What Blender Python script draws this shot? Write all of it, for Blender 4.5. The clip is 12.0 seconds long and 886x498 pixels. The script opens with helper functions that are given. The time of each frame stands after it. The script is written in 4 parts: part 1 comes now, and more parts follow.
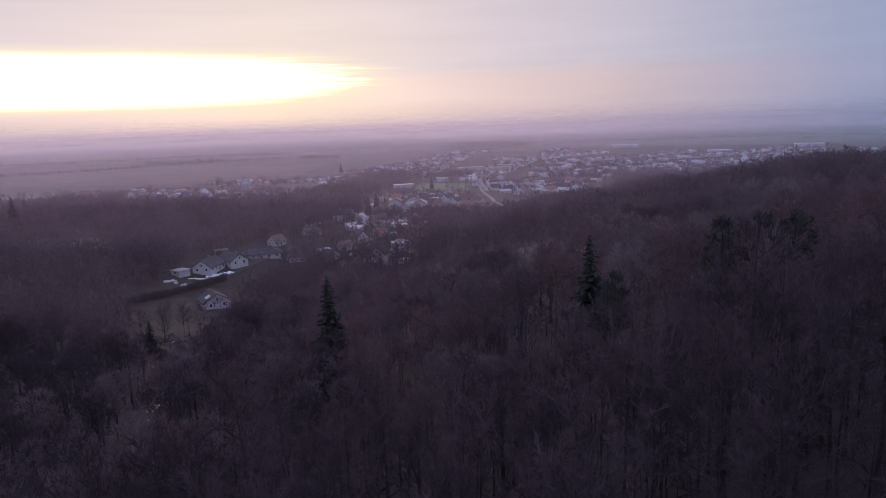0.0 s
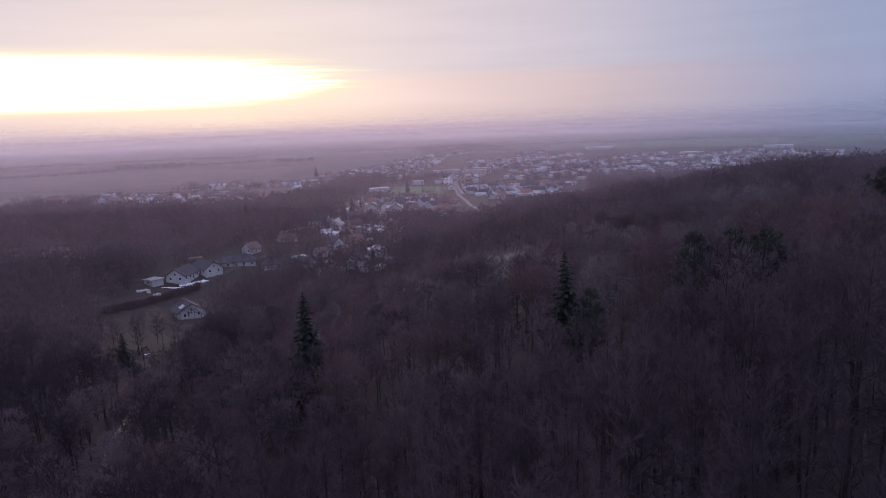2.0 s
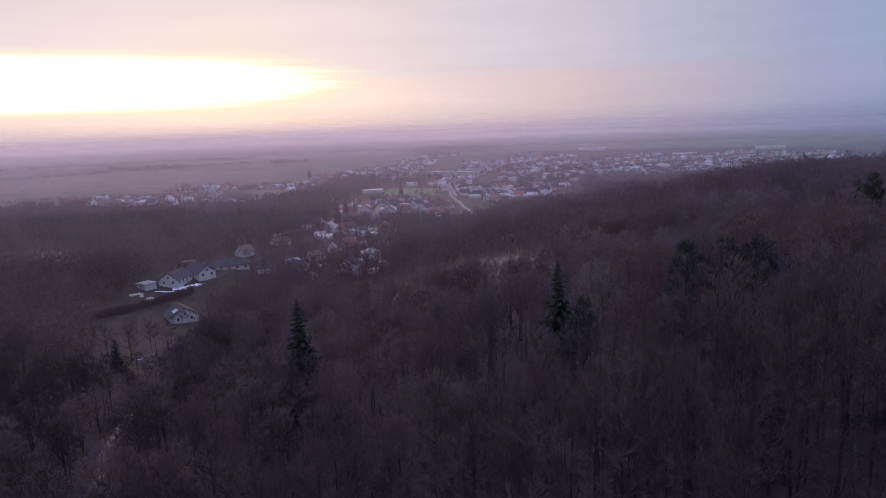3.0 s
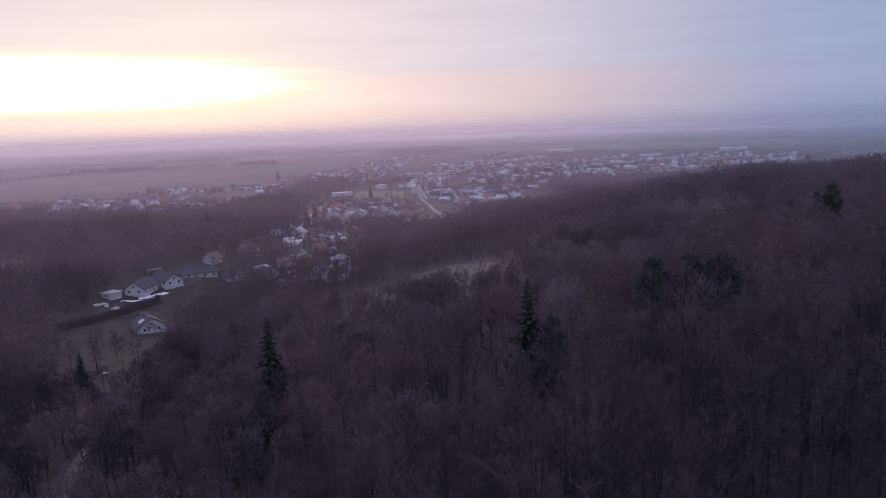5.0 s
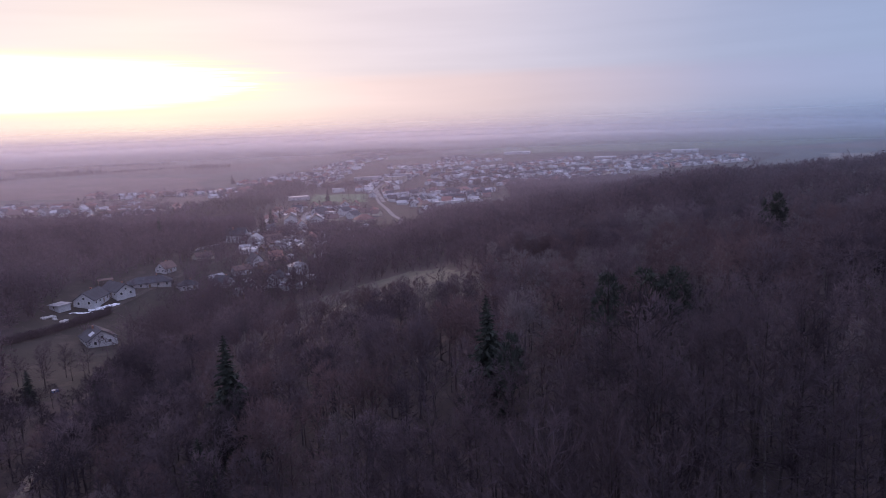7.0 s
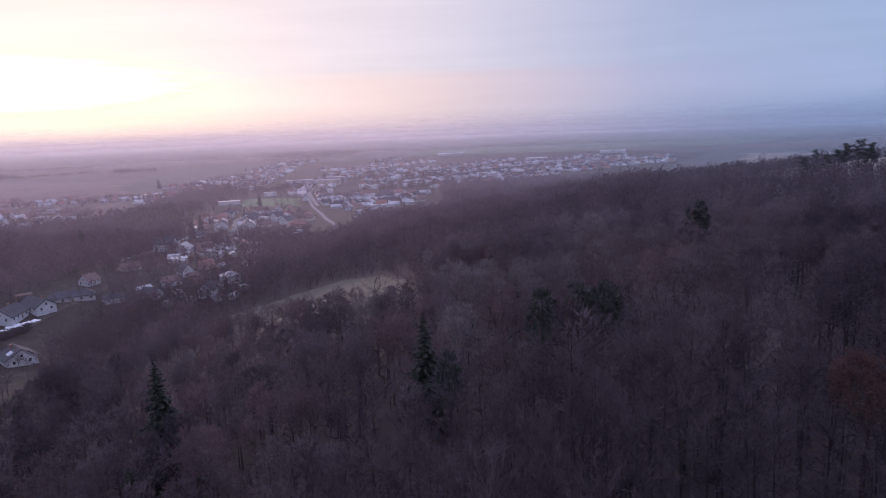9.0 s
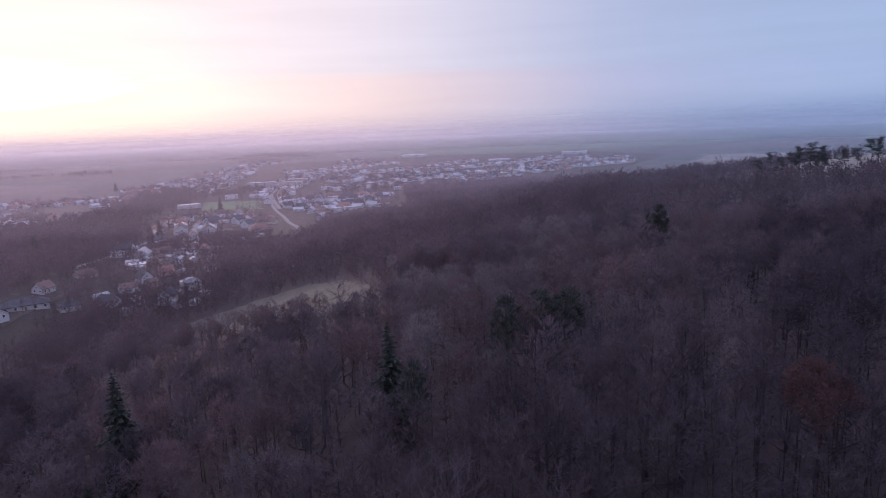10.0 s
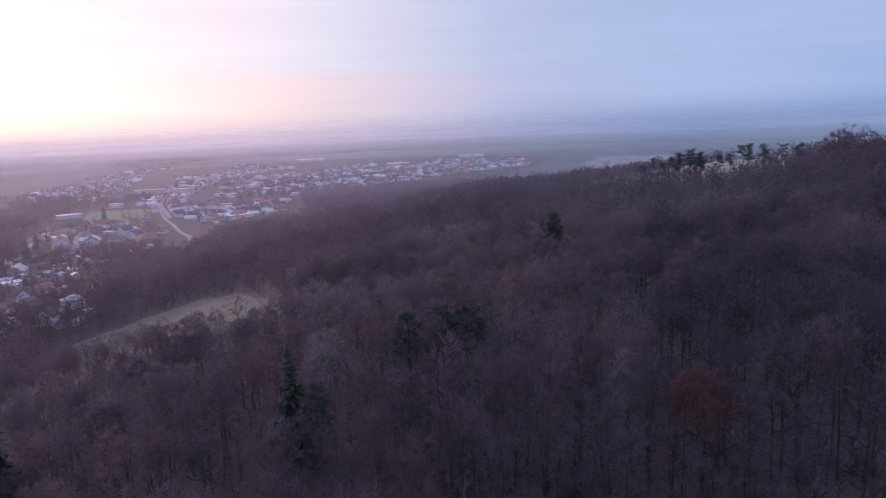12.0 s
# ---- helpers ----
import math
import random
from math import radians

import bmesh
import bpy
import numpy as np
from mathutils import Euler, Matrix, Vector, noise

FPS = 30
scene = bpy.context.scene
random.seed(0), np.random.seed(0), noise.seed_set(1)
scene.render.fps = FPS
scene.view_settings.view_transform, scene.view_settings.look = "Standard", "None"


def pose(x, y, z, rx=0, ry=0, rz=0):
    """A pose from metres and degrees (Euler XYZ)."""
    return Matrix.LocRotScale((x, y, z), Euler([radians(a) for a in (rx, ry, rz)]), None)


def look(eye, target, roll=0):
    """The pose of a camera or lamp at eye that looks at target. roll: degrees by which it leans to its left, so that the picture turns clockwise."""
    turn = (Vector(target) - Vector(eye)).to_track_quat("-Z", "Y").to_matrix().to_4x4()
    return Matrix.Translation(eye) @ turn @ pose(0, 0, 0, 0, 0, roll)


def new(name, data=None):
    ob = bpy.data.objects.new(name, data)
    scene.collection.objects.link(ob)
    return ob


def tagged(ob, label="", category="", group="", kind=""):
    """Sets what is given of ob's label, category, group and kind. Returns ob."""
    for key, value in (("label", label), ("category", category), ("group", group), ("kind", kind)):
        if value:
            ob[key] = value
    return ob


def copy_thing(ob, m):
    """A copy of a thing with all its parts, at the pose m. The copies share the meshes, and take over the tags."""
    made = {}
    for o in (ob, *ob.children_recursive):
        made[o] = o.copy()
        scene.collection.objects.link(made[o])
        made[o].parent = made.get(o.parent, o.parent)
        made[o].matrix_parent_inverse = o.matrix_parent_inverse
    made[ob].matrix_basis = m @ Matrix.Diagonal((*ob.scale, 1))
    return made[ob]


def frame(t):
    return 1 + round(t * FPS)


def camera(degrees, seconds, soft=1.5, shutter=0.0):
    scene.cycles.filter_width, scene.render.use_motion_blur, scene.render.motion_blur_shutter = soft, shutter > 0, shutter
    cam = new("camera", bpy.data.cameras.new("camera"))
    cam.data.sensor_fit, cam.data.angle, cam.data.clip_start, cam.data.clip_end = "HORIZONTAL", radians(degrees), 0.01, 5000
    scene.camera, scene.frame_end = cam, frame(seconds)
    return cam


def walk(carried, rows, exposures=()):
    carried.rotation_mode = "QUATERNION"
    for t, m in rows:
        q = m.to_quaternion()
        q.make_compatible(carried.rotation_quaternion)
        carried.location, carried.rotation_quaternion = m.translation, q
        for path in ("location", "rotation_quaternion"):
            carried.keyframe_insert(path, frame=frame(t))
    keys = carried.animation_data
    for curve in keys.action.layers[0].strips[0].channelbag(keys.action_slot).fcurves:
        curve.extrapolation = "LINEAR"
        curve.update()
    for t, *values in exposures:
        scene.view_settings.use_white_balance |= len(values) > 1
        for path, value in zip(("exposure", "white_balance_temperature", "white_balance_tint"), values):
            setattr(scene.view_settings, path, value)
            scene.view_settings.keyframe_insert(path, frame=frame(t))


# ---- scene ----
cam = camera(64.6, 12.0, soft=0.8, shutter=0.6)
PATH = [
    (0, (0.484, 13.67, 64.133), (0.494, 15.638, 63.776), -2.0),
    (0.5, (0.485, 13.719, 64.618), (0.514, 15.687, 64.262), -2.1),
    (1, (0.539, 13.695, 65.176), (0.586, 15.663, 64.82), -2.1),
    (1.5, (0.566, 13.688, 65.774), (0.632, 15.655, 65.42), -2.1),
    (2, (0.536, 13.708, 66.369), (0.614, 15.675, 66.015), -2.1),
    (2.5, (0.568, 13.661, 66.938), (0.656, 15.628, 66.584), -2.1),
    (3, (0.569, 13.622, 67.471), (0.665, 15.589, 67.119), -2.1),
    (5, (0.618, 13.521, 70.109), (0.799, 15.482, 69.756), -2.1),
    (5.5, (0.624, 13.538, 70.657), (0.828, 15.496, 70.305), -2.1),
    (6, (0.653, 13.611, 71.221), (0.878, 15.567, 70.869), -2.1),
    (6.5, (0.719, 13.665, 71.791), (0.977, 15.617, 71.439), -2.1),
    (7, (0.722, 13.684, 72.305), (1.021, 15.63, 71.953), -2.1),
    (9, (0.681, 13.507, 74.919), (1.16, 15.415, 74.563), -2.2),
    (9.5, (0.691, 13.511, 75.463), (1.22, 15.407, 75.106), -2.2),
    (10, (0.765, 13.511, 76.053), (1.343, 15.392, 75.696), -2.2),
    (10.5, (0.765, 13.465, 76.649), (1.396, 15.329, 76.291), -2.2),
    (11, (0.783, 13.443, 77.236), (1.483, 15.282, 76.878), -2.2),
    (11.5, (0.812, 13.465, 77.772), (1.58, 15.276, 77.413), -2.3),
    (12, (0.935, 13.602, 78.182), (1.777, 15.381, 77.823), -2.2),
]
walk(cam, [(t, look(eye, target, roll)) for t, eye, target, roll in PATH], [(0.0, -0.17, 6430, 14), (5.0, -0.01, 6400, 14), (9.0, 0.22, 6390, 13), (12.0, 0.42, 6430, 13)])

# ------------------------------------------------------------------ light
SUN_AZ, SUN_EL = -13.0, 3.3          # degrees clockwise from +y, above the horizon
sx, sy = math.sin(radians(SUN_AZ)), math.cos(radians(SUN_AZ))

world = bpy.data.worlds.new("dusk_sky")
scene.world = world
world.use_nodes = True


class Nodes:
    """Short way to write node trees."""

    def __init__(self, tree):
        self.tree = tree
        tree.nodes.clear()

    def add(self, kind, ins=(), **props):
        n = self.tree.nodes.new(kind)
        if "operation" in props:
            n.operation, n.use_clamp = props["operation"], props["use_clamp"]
        if "interpolation_type" in props:
            n.interpolation_type = props["interpolation_type"]
        if "data_type" in props:
            n.data_type, n.blend_type = props["data_type"], props["blend_type"]
        if "sky_type" in props:
            n.sky_type, n.sun_disc = props["sky_type"], False
            n.sun_elevation, n.sun_rotation = props["sun_elevation"], props["sun_rotation"]
            n.air_density, n.dust_density, n.ozone_density = 0.5, 0.0, 3.0
        for key, v in (ins.items() if isinstance(ins, dict) else enumerate(ins)):
            if v is None:
                continue
            if isinstance(v, bpy.types.NodeSocket):
                self.tree.links.new(v, n.inputs[key])
            else:
                n.inputs[key].default_value = v
        return n

    def math(self, op, *a, clamp=False):
        return self.add("ShaderNodeMath", a, operation=op, use_clamp=clamp).outputs[0]

    def step(self, v, a, b):
        return self.add("ShaderNodeMapRange", {0: v, 1: a, 2: b, 3: 0.0, 4: 1.0}, interpolation_type="SMOOTHSTEP").outputs[0]

    def ramp(self, fac, stops):
        n = self.add("ShaderNodeValToRGB", {0: fac})
        n.color_ramp.interpolation = "CARDINAL"
        e = n.color_ramp.elements
        e[0].position, e[0].color = stops[0][0], (*stops[0][1], 1)
        e[1].position, e[1].color = stops[-1][0], (*stops[-1][1], 1)
        for p, c in stops[1:-1]:
            e.new(p).color = (*c, 1)
        return n.outputs[0]

    def mix(self, fac, a, b, blend="MIX"):
        n = self.add("ShaderNodeMix", data_type="RGBA", blend_type=blend)
        for i, v in ((0, fac), (6, a), (7, b)):
            if isinstance(v, bpy.types.NodeSocket):
                self.tree.links.new(v, n.inputs[i])
            else:
                n.inputs[i].default_value = (*v, 1) if i and len(v) == 3 else v
        return n.outputs[2]


def build_sky():
    n = Nodes(world.node_tree)
    way = n.add("ShaderNodeTexCoord").outputs["Generated"]
    xyz = n.add("ShaderNodeSeparateXYZ", [way]).outputs
    az = n.math("ARCTAN2", xyz[0], xyz[1])                       # radians clockwise from +y
    off = n.math("ABSOLUTE", n.math("SUBTRACT", az, radians(SUN_AZ)))
    off = n.math("DIVIDE", off, math.pi)
    el = n.math("DIVIDE", n.math("ARCSINE", xyz[2]), radians(90))  # 0 horizon, 1 zenith
    d = lambda a: a / 180
    rim = n.ramp(off, [(0, (0.70, 0.53, 0.52)), (d(13), (0.58, 0.45, 0.47)), (d(28), (0.44, 0.38, 0.45)), (d(43), (0.23, 0.28, 0.41)), (d(68), (0.13, 0.20, 0.37)), (1, (0.15, 0.20, 0.38))])
    low = n.ramp(off, [(0, (0.98, 0.76, 0.60)), (d(13), (0.86, 0.67, 0.61)), (d(28), (0.64, 0.52, 0.54)), (d(43), (0.36, 0.37, 0.51)), (d(68), (0.25, 0.33, 0.51)), (1, (0.17, 0.22, 0.40))])
    upper = n.ramp(off, [(0, (0.80, 0.68, 0.61)), (d(13), (0.74, 0.63, 0.62)), (d(28), (0.58, 0.53, 0.59)), (d(43), (0.34, 0.37, 0.50)), (d(68), (0.27, 0.34, 0.50)), (1, (0.32, 0.33, 0.46))])
    top = (0.60, 0.63, 1.0)
    # long cloud streaks, stretched along the horizon
    stretch = n.add("ShaderNodeMapping", {0: way, 3: (1.2, 1.2, 16.0)}).outputs[0]
    cloud = n.add("ShaderNodeTexNoise", {"Vector": stretch, "Scale": 2.6, "Detail": 3.0, "Roughness": 0.5}).outputs[0]
    drift = n.add("ShaderNodeTexNoise", {"Vector": stretch, "Scale": 1.3, "Detail": 1.0}).outputs[0]
    wisp = n.add("ShaderNodeTexNoise", {"Vector": n.add("ShaderNodeMapping", {0: way, 3: (2.0, 2.0, 60.0)}).outputs[0], "Scale": 3.0, "Detail": 4.0, "Roughness": 0.6}).outputs[0]
    e2 = n.math("ADD", el, n.math("MULTIPLY", n.math("SUBTRACT", drift, 0.5), 0.008))
    e3 = n.math("ADD", e2, n.math("MULTIPLY", n.math("SUBTRACT", wisp, 0.5), 0.006))
    sky = n.mix(n.step(el, -0.020, 0.022), rim, low)
    sky = n.mix(n.step(e3, 0.037, 0.050), sky, upper)
    sky = n.mix(n.step(el, 0.16, 0.6), sky, top)
    tone = n.math("ADD", 1.0, n.math("MULTIPLY", cloud, 0.20))
    sky = n.mix(1.0, sky, n.add("ShaderNodeCombineColor", [tone, tone, tone]).outputs[0], "MULTIPLY")
    # bright gap in the cloud round the hidden sun, fraying out to wisps on the side away from it
    halo_az = n.math("ABSOLUTE", n.math("SUBTRACT", az, radians(-21.0)))
    halo = n.math("MULTIPLY", n.step(halo_az, radians(32), radians(6)), n.step(n.math("ABSOLUTE", n.math("SUBTRACT", el, 0.040)), 0.095, 0.0))
    sky = n.mix(n.math("MULTIPLY", halo, 0.46), sky, (0.42, 0.32, 0.17), "ADD")
    fray = n.math("MULTIPLY", n.math("SUBTRACT", wisp, 0.5), n.math("ADD", 0.5, n.math("MULTIPLY", n.step(az, radians(-16), radians(-6)), 1.9)))
    ga = n.math("DIVIDE", n.math("SUBTRACT", az, radians(-35.5)), radians(27.5))
    ge = n.math("DIVIDE", n.math("SUBTRACT", e2, 0.0415), 0.0200)
    out = n.math("ADD", n.math("POWER", n.math("ABSOLUTE", ga), 4.0), n.math("MULTIPLY", ge, ge))
    out = n.math("ADD", out, fray)
    sky = n.mix(n.step(out, 2.2, 0.75), sky, (1.15, 1.00, 0.66))
    sky = n.mix(n.step(out, 1.5, 0.5), sky, (2.0, 1.80, 1.35))
    clear = n.add("ShaderNodeTexSky", sky_type="NISHITA", sun_elevation=radians(SUN_EL), sun_rotation=radians(SUN_AZ))
    a = n.add("ShaderNodeBackground", [sky, 1.0]).outputs[0]
    hidden = n.math("SUBTRACT", 1.0, n.math("MULTIPLY", n.step(el, 0.0, 0.08), 0.18))
    veiled = n.mix(hidden, clear.outputs[0], (0.0, 0.0, 0.0))          # cloud hides most of the clear sky
    b = n.add("ShaderNodeBackground", [veiled, 0.05]).outputs[0]
    n.add("ShaderNodeOutputWorld", [n.add("ShaderNodeAddShader", [a, b]).outputs[0]])


build_sky()
sun = new("sun", bpy.data.lights.new("sun", "SUN"))
sun.data.energy, sun.data.angle, sun.data.color = 1.25, radians(40), (1.0, 0.60, 0.55)
sun.matrix_world = look((0, 0, 0), (-sx, -sy, -math.tan(radians(SUN_EL + 2))))


# ------------------------------------------------------------------ materials
def material(name, a, b, scale=0.5, rough=0.9, fine=20.0, bump=0.3, spec=0.3, c=None, metal=0.0, coords="Object", per_object=0.0):
    """Two colours mixed by a broad noise, broken up by a fine one, with a fine relief."""
    m = bpy.data.materials.new(name)
    m.use_nodes = True
    n = Nodes(m.node_tree)
    at = n.add("ShaderNodeTexCoord").outputs[coords]
    broad = n.add("ShaderNodeTexNoise", {"Vector": at, "Scale": scale, "Detail": 4.0, "Roughness": 0.6}).outputs[0]
    grain = n.add("ShaderNodeTexNoise", {"Vector": at, "Scale": fine, "Detail": 3.0}).outputs[0]
    fac = n.step(n.math("ADD", n.math("MULTIPLY", broad, 0.75), n.math("MULTIPLY", grain, 0.25)), 0.36, 0.64)
    col = n.mix(fac, a, b)
    if c:
        spots = n.add("ShaderNodeTexNoise", {"Vector": at, "Scale": scale * 3.1, "Detail": 2.0}).outputs[0]
        col = n.mix(n.step(spots, 0.55, 0.70), col, c)
    if per_object:
        r = n.add("ShaderNodeObjectInfo").outputs["Random"]
        v = n.math("ADD", 1 - per_object / 2, n.math("MULTIPLY", r, per_object))
        col = n.mix(1.0, col, n.add("ShaderNodeCombineColor", [v, v, v]).outputs[0], "MULTIPLY")
    p = n.add("ShaderNodeBsdfPrincipled", {"Base Color": col, "Roughness": rough, "Metallic": metal, "Specular IOR Level": spec})
    if bump:
        bn = n.add("ShaderNodeBump", {"Strength": bump, "Distance": 0.1, "Height": grain})
        m.node_tree.links.new(bn.outputs[0], p.inputs["Normal"])
    n.add("ShaderNodeOutputMaterial", [p.outputs[0]])
    return m


def twigs(name, a, b, scale=0.06, fine=0.5, per_object=0.0):
    """Sprays of fine twigs: they pass on to their far side about half of the light that falls on them."""
    m = bpy.data.materials.new(name)
    m.use_nodes = True
    n = Nodes(m.node_tree)
    at = n.add("ShaderNodeTexCoord").outputs["Object"]
    broad = n.add("ShaderNodeTexNoise", {"Vector": at, "Scale": scale, "Detail": 3.0, "Roughness": 0.6}).outputs[0]
    grain = n.add("ShaderNodeTexNoise", {"Vector": at, "Scale": fine, "Detail": 2.0}).outputs[0]
    col = n.mix(n.step(n.math("ADD", n.math("MULTIPLY", broad, 0.8), n.math("MULTIPLY", grain, 0.2)), 0.34, 0.66), a, b)
    if per_object:
        r = n.add("ShaderNodeObjectInfo").outputs["Random"]
        v = n.math("ADD", 1 - per_object / 2, n.math("MULTIPLY", r, per_object))
        col = n.mix(1.0, col, n.add("ShaderNodeCombineColor", [v, v, v]).outputs[0], "MULTIPLY")
    d = n.add("ShaderNodeBsdfDiffuse", {0: col, 1: 1.0}).outputs[0]
    t = n.add("ShaderNodeBsdfTranslucent", {0: col}).outputs[0]
    n.add("ShaderNodeOutputMaterial", [n.add("ShaderNodeMixShader", {0: 0.4, 1: d, 2: t}).outputs[0]])
    return m


def glass(name, tint):
    m = bpy.data.materials.new(name)
    m.use_nodes = True
    n = Nodes(m.node_tree)
    p = n.add("ShaderNodeBsdfPrincipled", {"Base Color": (*tint, 1), "Roughness": 0.08, "Specular IOR Level": 0.8})
    n.add("ShaderNodeOutputMaterial", [p.outputs[0]])
    return m


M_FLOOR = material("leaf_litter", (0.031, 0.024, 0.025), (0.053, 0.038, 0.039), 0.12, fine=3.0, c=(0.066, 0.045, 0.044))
M_PLAIN = material("winter_fields", (0.050, 0.058, 0.056), (0.085, 0.090, 0.083), 0.004, fine=0.05, bump=0.0)
M_MEADOW = material("meadow_grass", (0.078, 0.074, 0.058), (0.112, 0.101, 0.078), 0.08, fine=4.0, c=(0.064, 0.070, 0.048))
M_LAWN = material("lawn", (0.024, 0.023, 0.018), (0.043, 0.036, 0.029), 0.06, fine=3.0, c=(0.058, 0.046, 0.038))
M_PITCH = material("sports_turf", (0.080, 0.130, 0.066), (0.105, 0.158, 0.080), 0.06, fine=2.0)
M_CROP = material("winter_wheat", (0.065, 0.10, 0.065), (0.10, 0.135, 0.085), 0.01, fine=0.3, bump=0.1)
M_STUBBLE = material("stubble_field", (0.085, 0.071, 0.068), (0.120, 0.100, 0.094), 0.012, fine=0.3, bump=0.1)
M_PLOUGH = material("ploughed_field", (0.058, 0.047, 0.044), (0.085, 0.070, 0.064), 0.01, fine=0.3, bump=0.1)
M_PALE = material("dry_grass_field", (0.14, 0.128, 0.112), (0.20, 0.18, 0.155), 0.03, fine=0.8, bump=0.2)
M_EARTH = material("bare_earth", (0.09, 0.068, 0.056), (0.14, 0.108, 0.088), 0.15, fine=3.0, c=(0.22, 0.19, 0.16))
M_PLOT = material("trodden_earth", (0.050, 0.043, 0.038), (0.085, 0.068, 0.058), 0.12, fine=2.0, c=(0.072, 0.072, 0.052))
M_ASPHALT = material("worn_asphalt", (0.17, 0.165, 0.165), (0.23, 0.225, 0.22), 0.1, fine=5.0, bump=0.1)
M_TRACK = material("wet_gravel_track", (0.025, 0.022, 0.023), (0.065, 0.062, 0.064), 0.22, rough=0.45, fine=2.0, spec=0.5)
M_BARK = material("grey_brown_bark", (0.030, 0.024, 0.025), (0.062, 0.048, 0.049), 0.2, fine=6.0, per_object=0.5)
M_TWIG = twigs("bare_twigs", (0.078, 0.063, 0.076), (0.128, 0.102, 0.120), per_object=0.4)
# farther twigs lighter than the near ones: haze put into their colour
M_TWIG_FAR = twigs("bare_wood", (0.088, 0.069, 0.083), (0.158, 0.120, 0.140))
M_TWIG_MID = twigs("grey_twigs", (0.108, 0.088, 0.104), (0.175, 0.140, 0.163))
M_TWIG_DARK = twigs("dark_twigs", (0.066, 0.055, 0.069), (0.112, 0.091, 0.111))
# darker copy of the twigs for the dim valley side, shade in the colour
M_TWIG_SHADE = twigs("shaded_twigs", (0.047, 0.040, 0.050), (0.080, 0.066, 0.081))
M_TWIG_RED = twigs("reddish_twigs", (0.108, 0.080, 0.089), (0.172, 0.126, 0.138))
M_TWIG_ASH = twigs("ash_grey_twigs", (0.150, 0.130, 0.143), (0.220, 0.192, 0.206))
M_TWIG_PALE = twigs("pale_twigs", (0.10, 0.084, 0.088), (0.15, 0.126, 0.128))
M_BIRCH = material("birch_bark", (0.24, 0.22, 0.22), (0.11, 0.10, 0.095), 0.8, fine=4.0)
M_RUSSET = twigs("russet_leaves", (0.100, 0.058, 0.060), (0.150, 0.086, 0.086), 0.3, 1.5)
M_NEEDLE = material("spruce_needles", (0.036, 0.041, 0.037), (0.056, 0.062, 0.052), 0.4, fine=4.0, bump=0, per_object=0.4)
M_PINE = material("pine_needles", (0.024, 0.031, 0.029), (0.044, 0.051, 0.044), 0.4, fine=4.0, bump=0, per_object=0.4)
M_HEDGE = material("hedge_twigs", (0.075, 0.060, 0.055), (0.12, 0.095, 0.08), 0.05, fine=0.6, bump=0)
M_SNOW = material("old_snow", (0.72, 0.75, 0.80), (0.80, 0.83, 0.86), 0.5, rough=0.6, fine=6.0)
M_RUBBLE = material("pale_rubble", (0.38, 0.37, 0.36), (0.52, 0.50, 0.48), 0.9, fine=6.0)
M_METAL = material("weathered_zinc", (0.42, 0.44, 0.47), (0.52, 0.54, 0.57), 0.3, rough=0.45, fine=4.0, spec=0.5, bump=0.05)
M_CONCRETE = material("pale_concrete", (0.45, 0.44, 0.42), (0.55, 0.53, 0.50), 0.2, fine=3.0, bump=0.1)
M_WOOD = material("weathered_boards", (0.16, 0.11, 0.08), (0.24, 0.17, 0.12), 0.5, fine=5.0)
M_FRAME = material("white_frame", (0.72, 0.72, 0.71), (0.80, 0.80, 0.79), 1.0, rough=0.5, fine=8.0, bump=0)
M_BRICK = material("chimney_brick", (0.24, 0.12, 0.09), (0.34, 0.17, 0.13), 0.8, fine=8.0)
M_BLUE = material("blue_paint", (0.10, 0.20, 0.48), (0.14, 0.26, 0.55), 0.8, rough=0.35, fine=8.0, spec=0.5, bump=0)
G_PANE = glass("window_glass", (0.035, 0.04, 0.05))
G_SKYLIGHT = glass("roof_light_glass", (0.55, 0.60, 0.68))


def render_walls(name, a, b):
    return material(name, a, b, 0.25, fine=5.0, bump=0.08, per_object=0.15)


W_WHITE = render_walls("white_render", (0.50, 0.51, 0.54), (0.61, 0.62, 0.64))
W_CREAM = render_walls("cream_render", (0.470, 0.428, 0.353), (0.554, 0.504, 0.420))
W_GREY = render_walls("grey_render", (0.42, 0.42, 0.44), (0.52, 0.51, 0.52))
W_PINK = render_walls("pink_render", (0.52, 0.38, 0.34), (0.60, 0.45, 0.40))
R_SLATE = material("dark_roof_tiles", (0.024, 0.028, 0.039), (0.042, 0.048, 0.062), 0.3, rough=0.7, fine=5.0, spec=0.4, per_object=0.3)
R_RED = material("red_roof_tiles", (0.19, 0.098, 0.085), (0.26, 0.130, 0.110), 0.35, rough=0.75, fine=5.0, per_object=0.4)
R_BROWN = material("brown_roof_tiles", (0.11, 0.072, 0.066), (0.16, 0.104, 0.092), 0.35, rough=0.7, fine=5.0, per_object=0.4)
R_GREY = material("grey_roof_sheets", (0.272, 0.272, 0.289), (0.391, 0.391, 0.408), 0.3, rough=0.5, fine=5.0, spec=0.5, per_object=0.5)
R_PALE = material("pale_roof_sheets", (0.374, 0.382, 0.406), (0.515, 0.523, 0.538), 0.3, rough=0.5, fine=5.0, per_object=0.3)


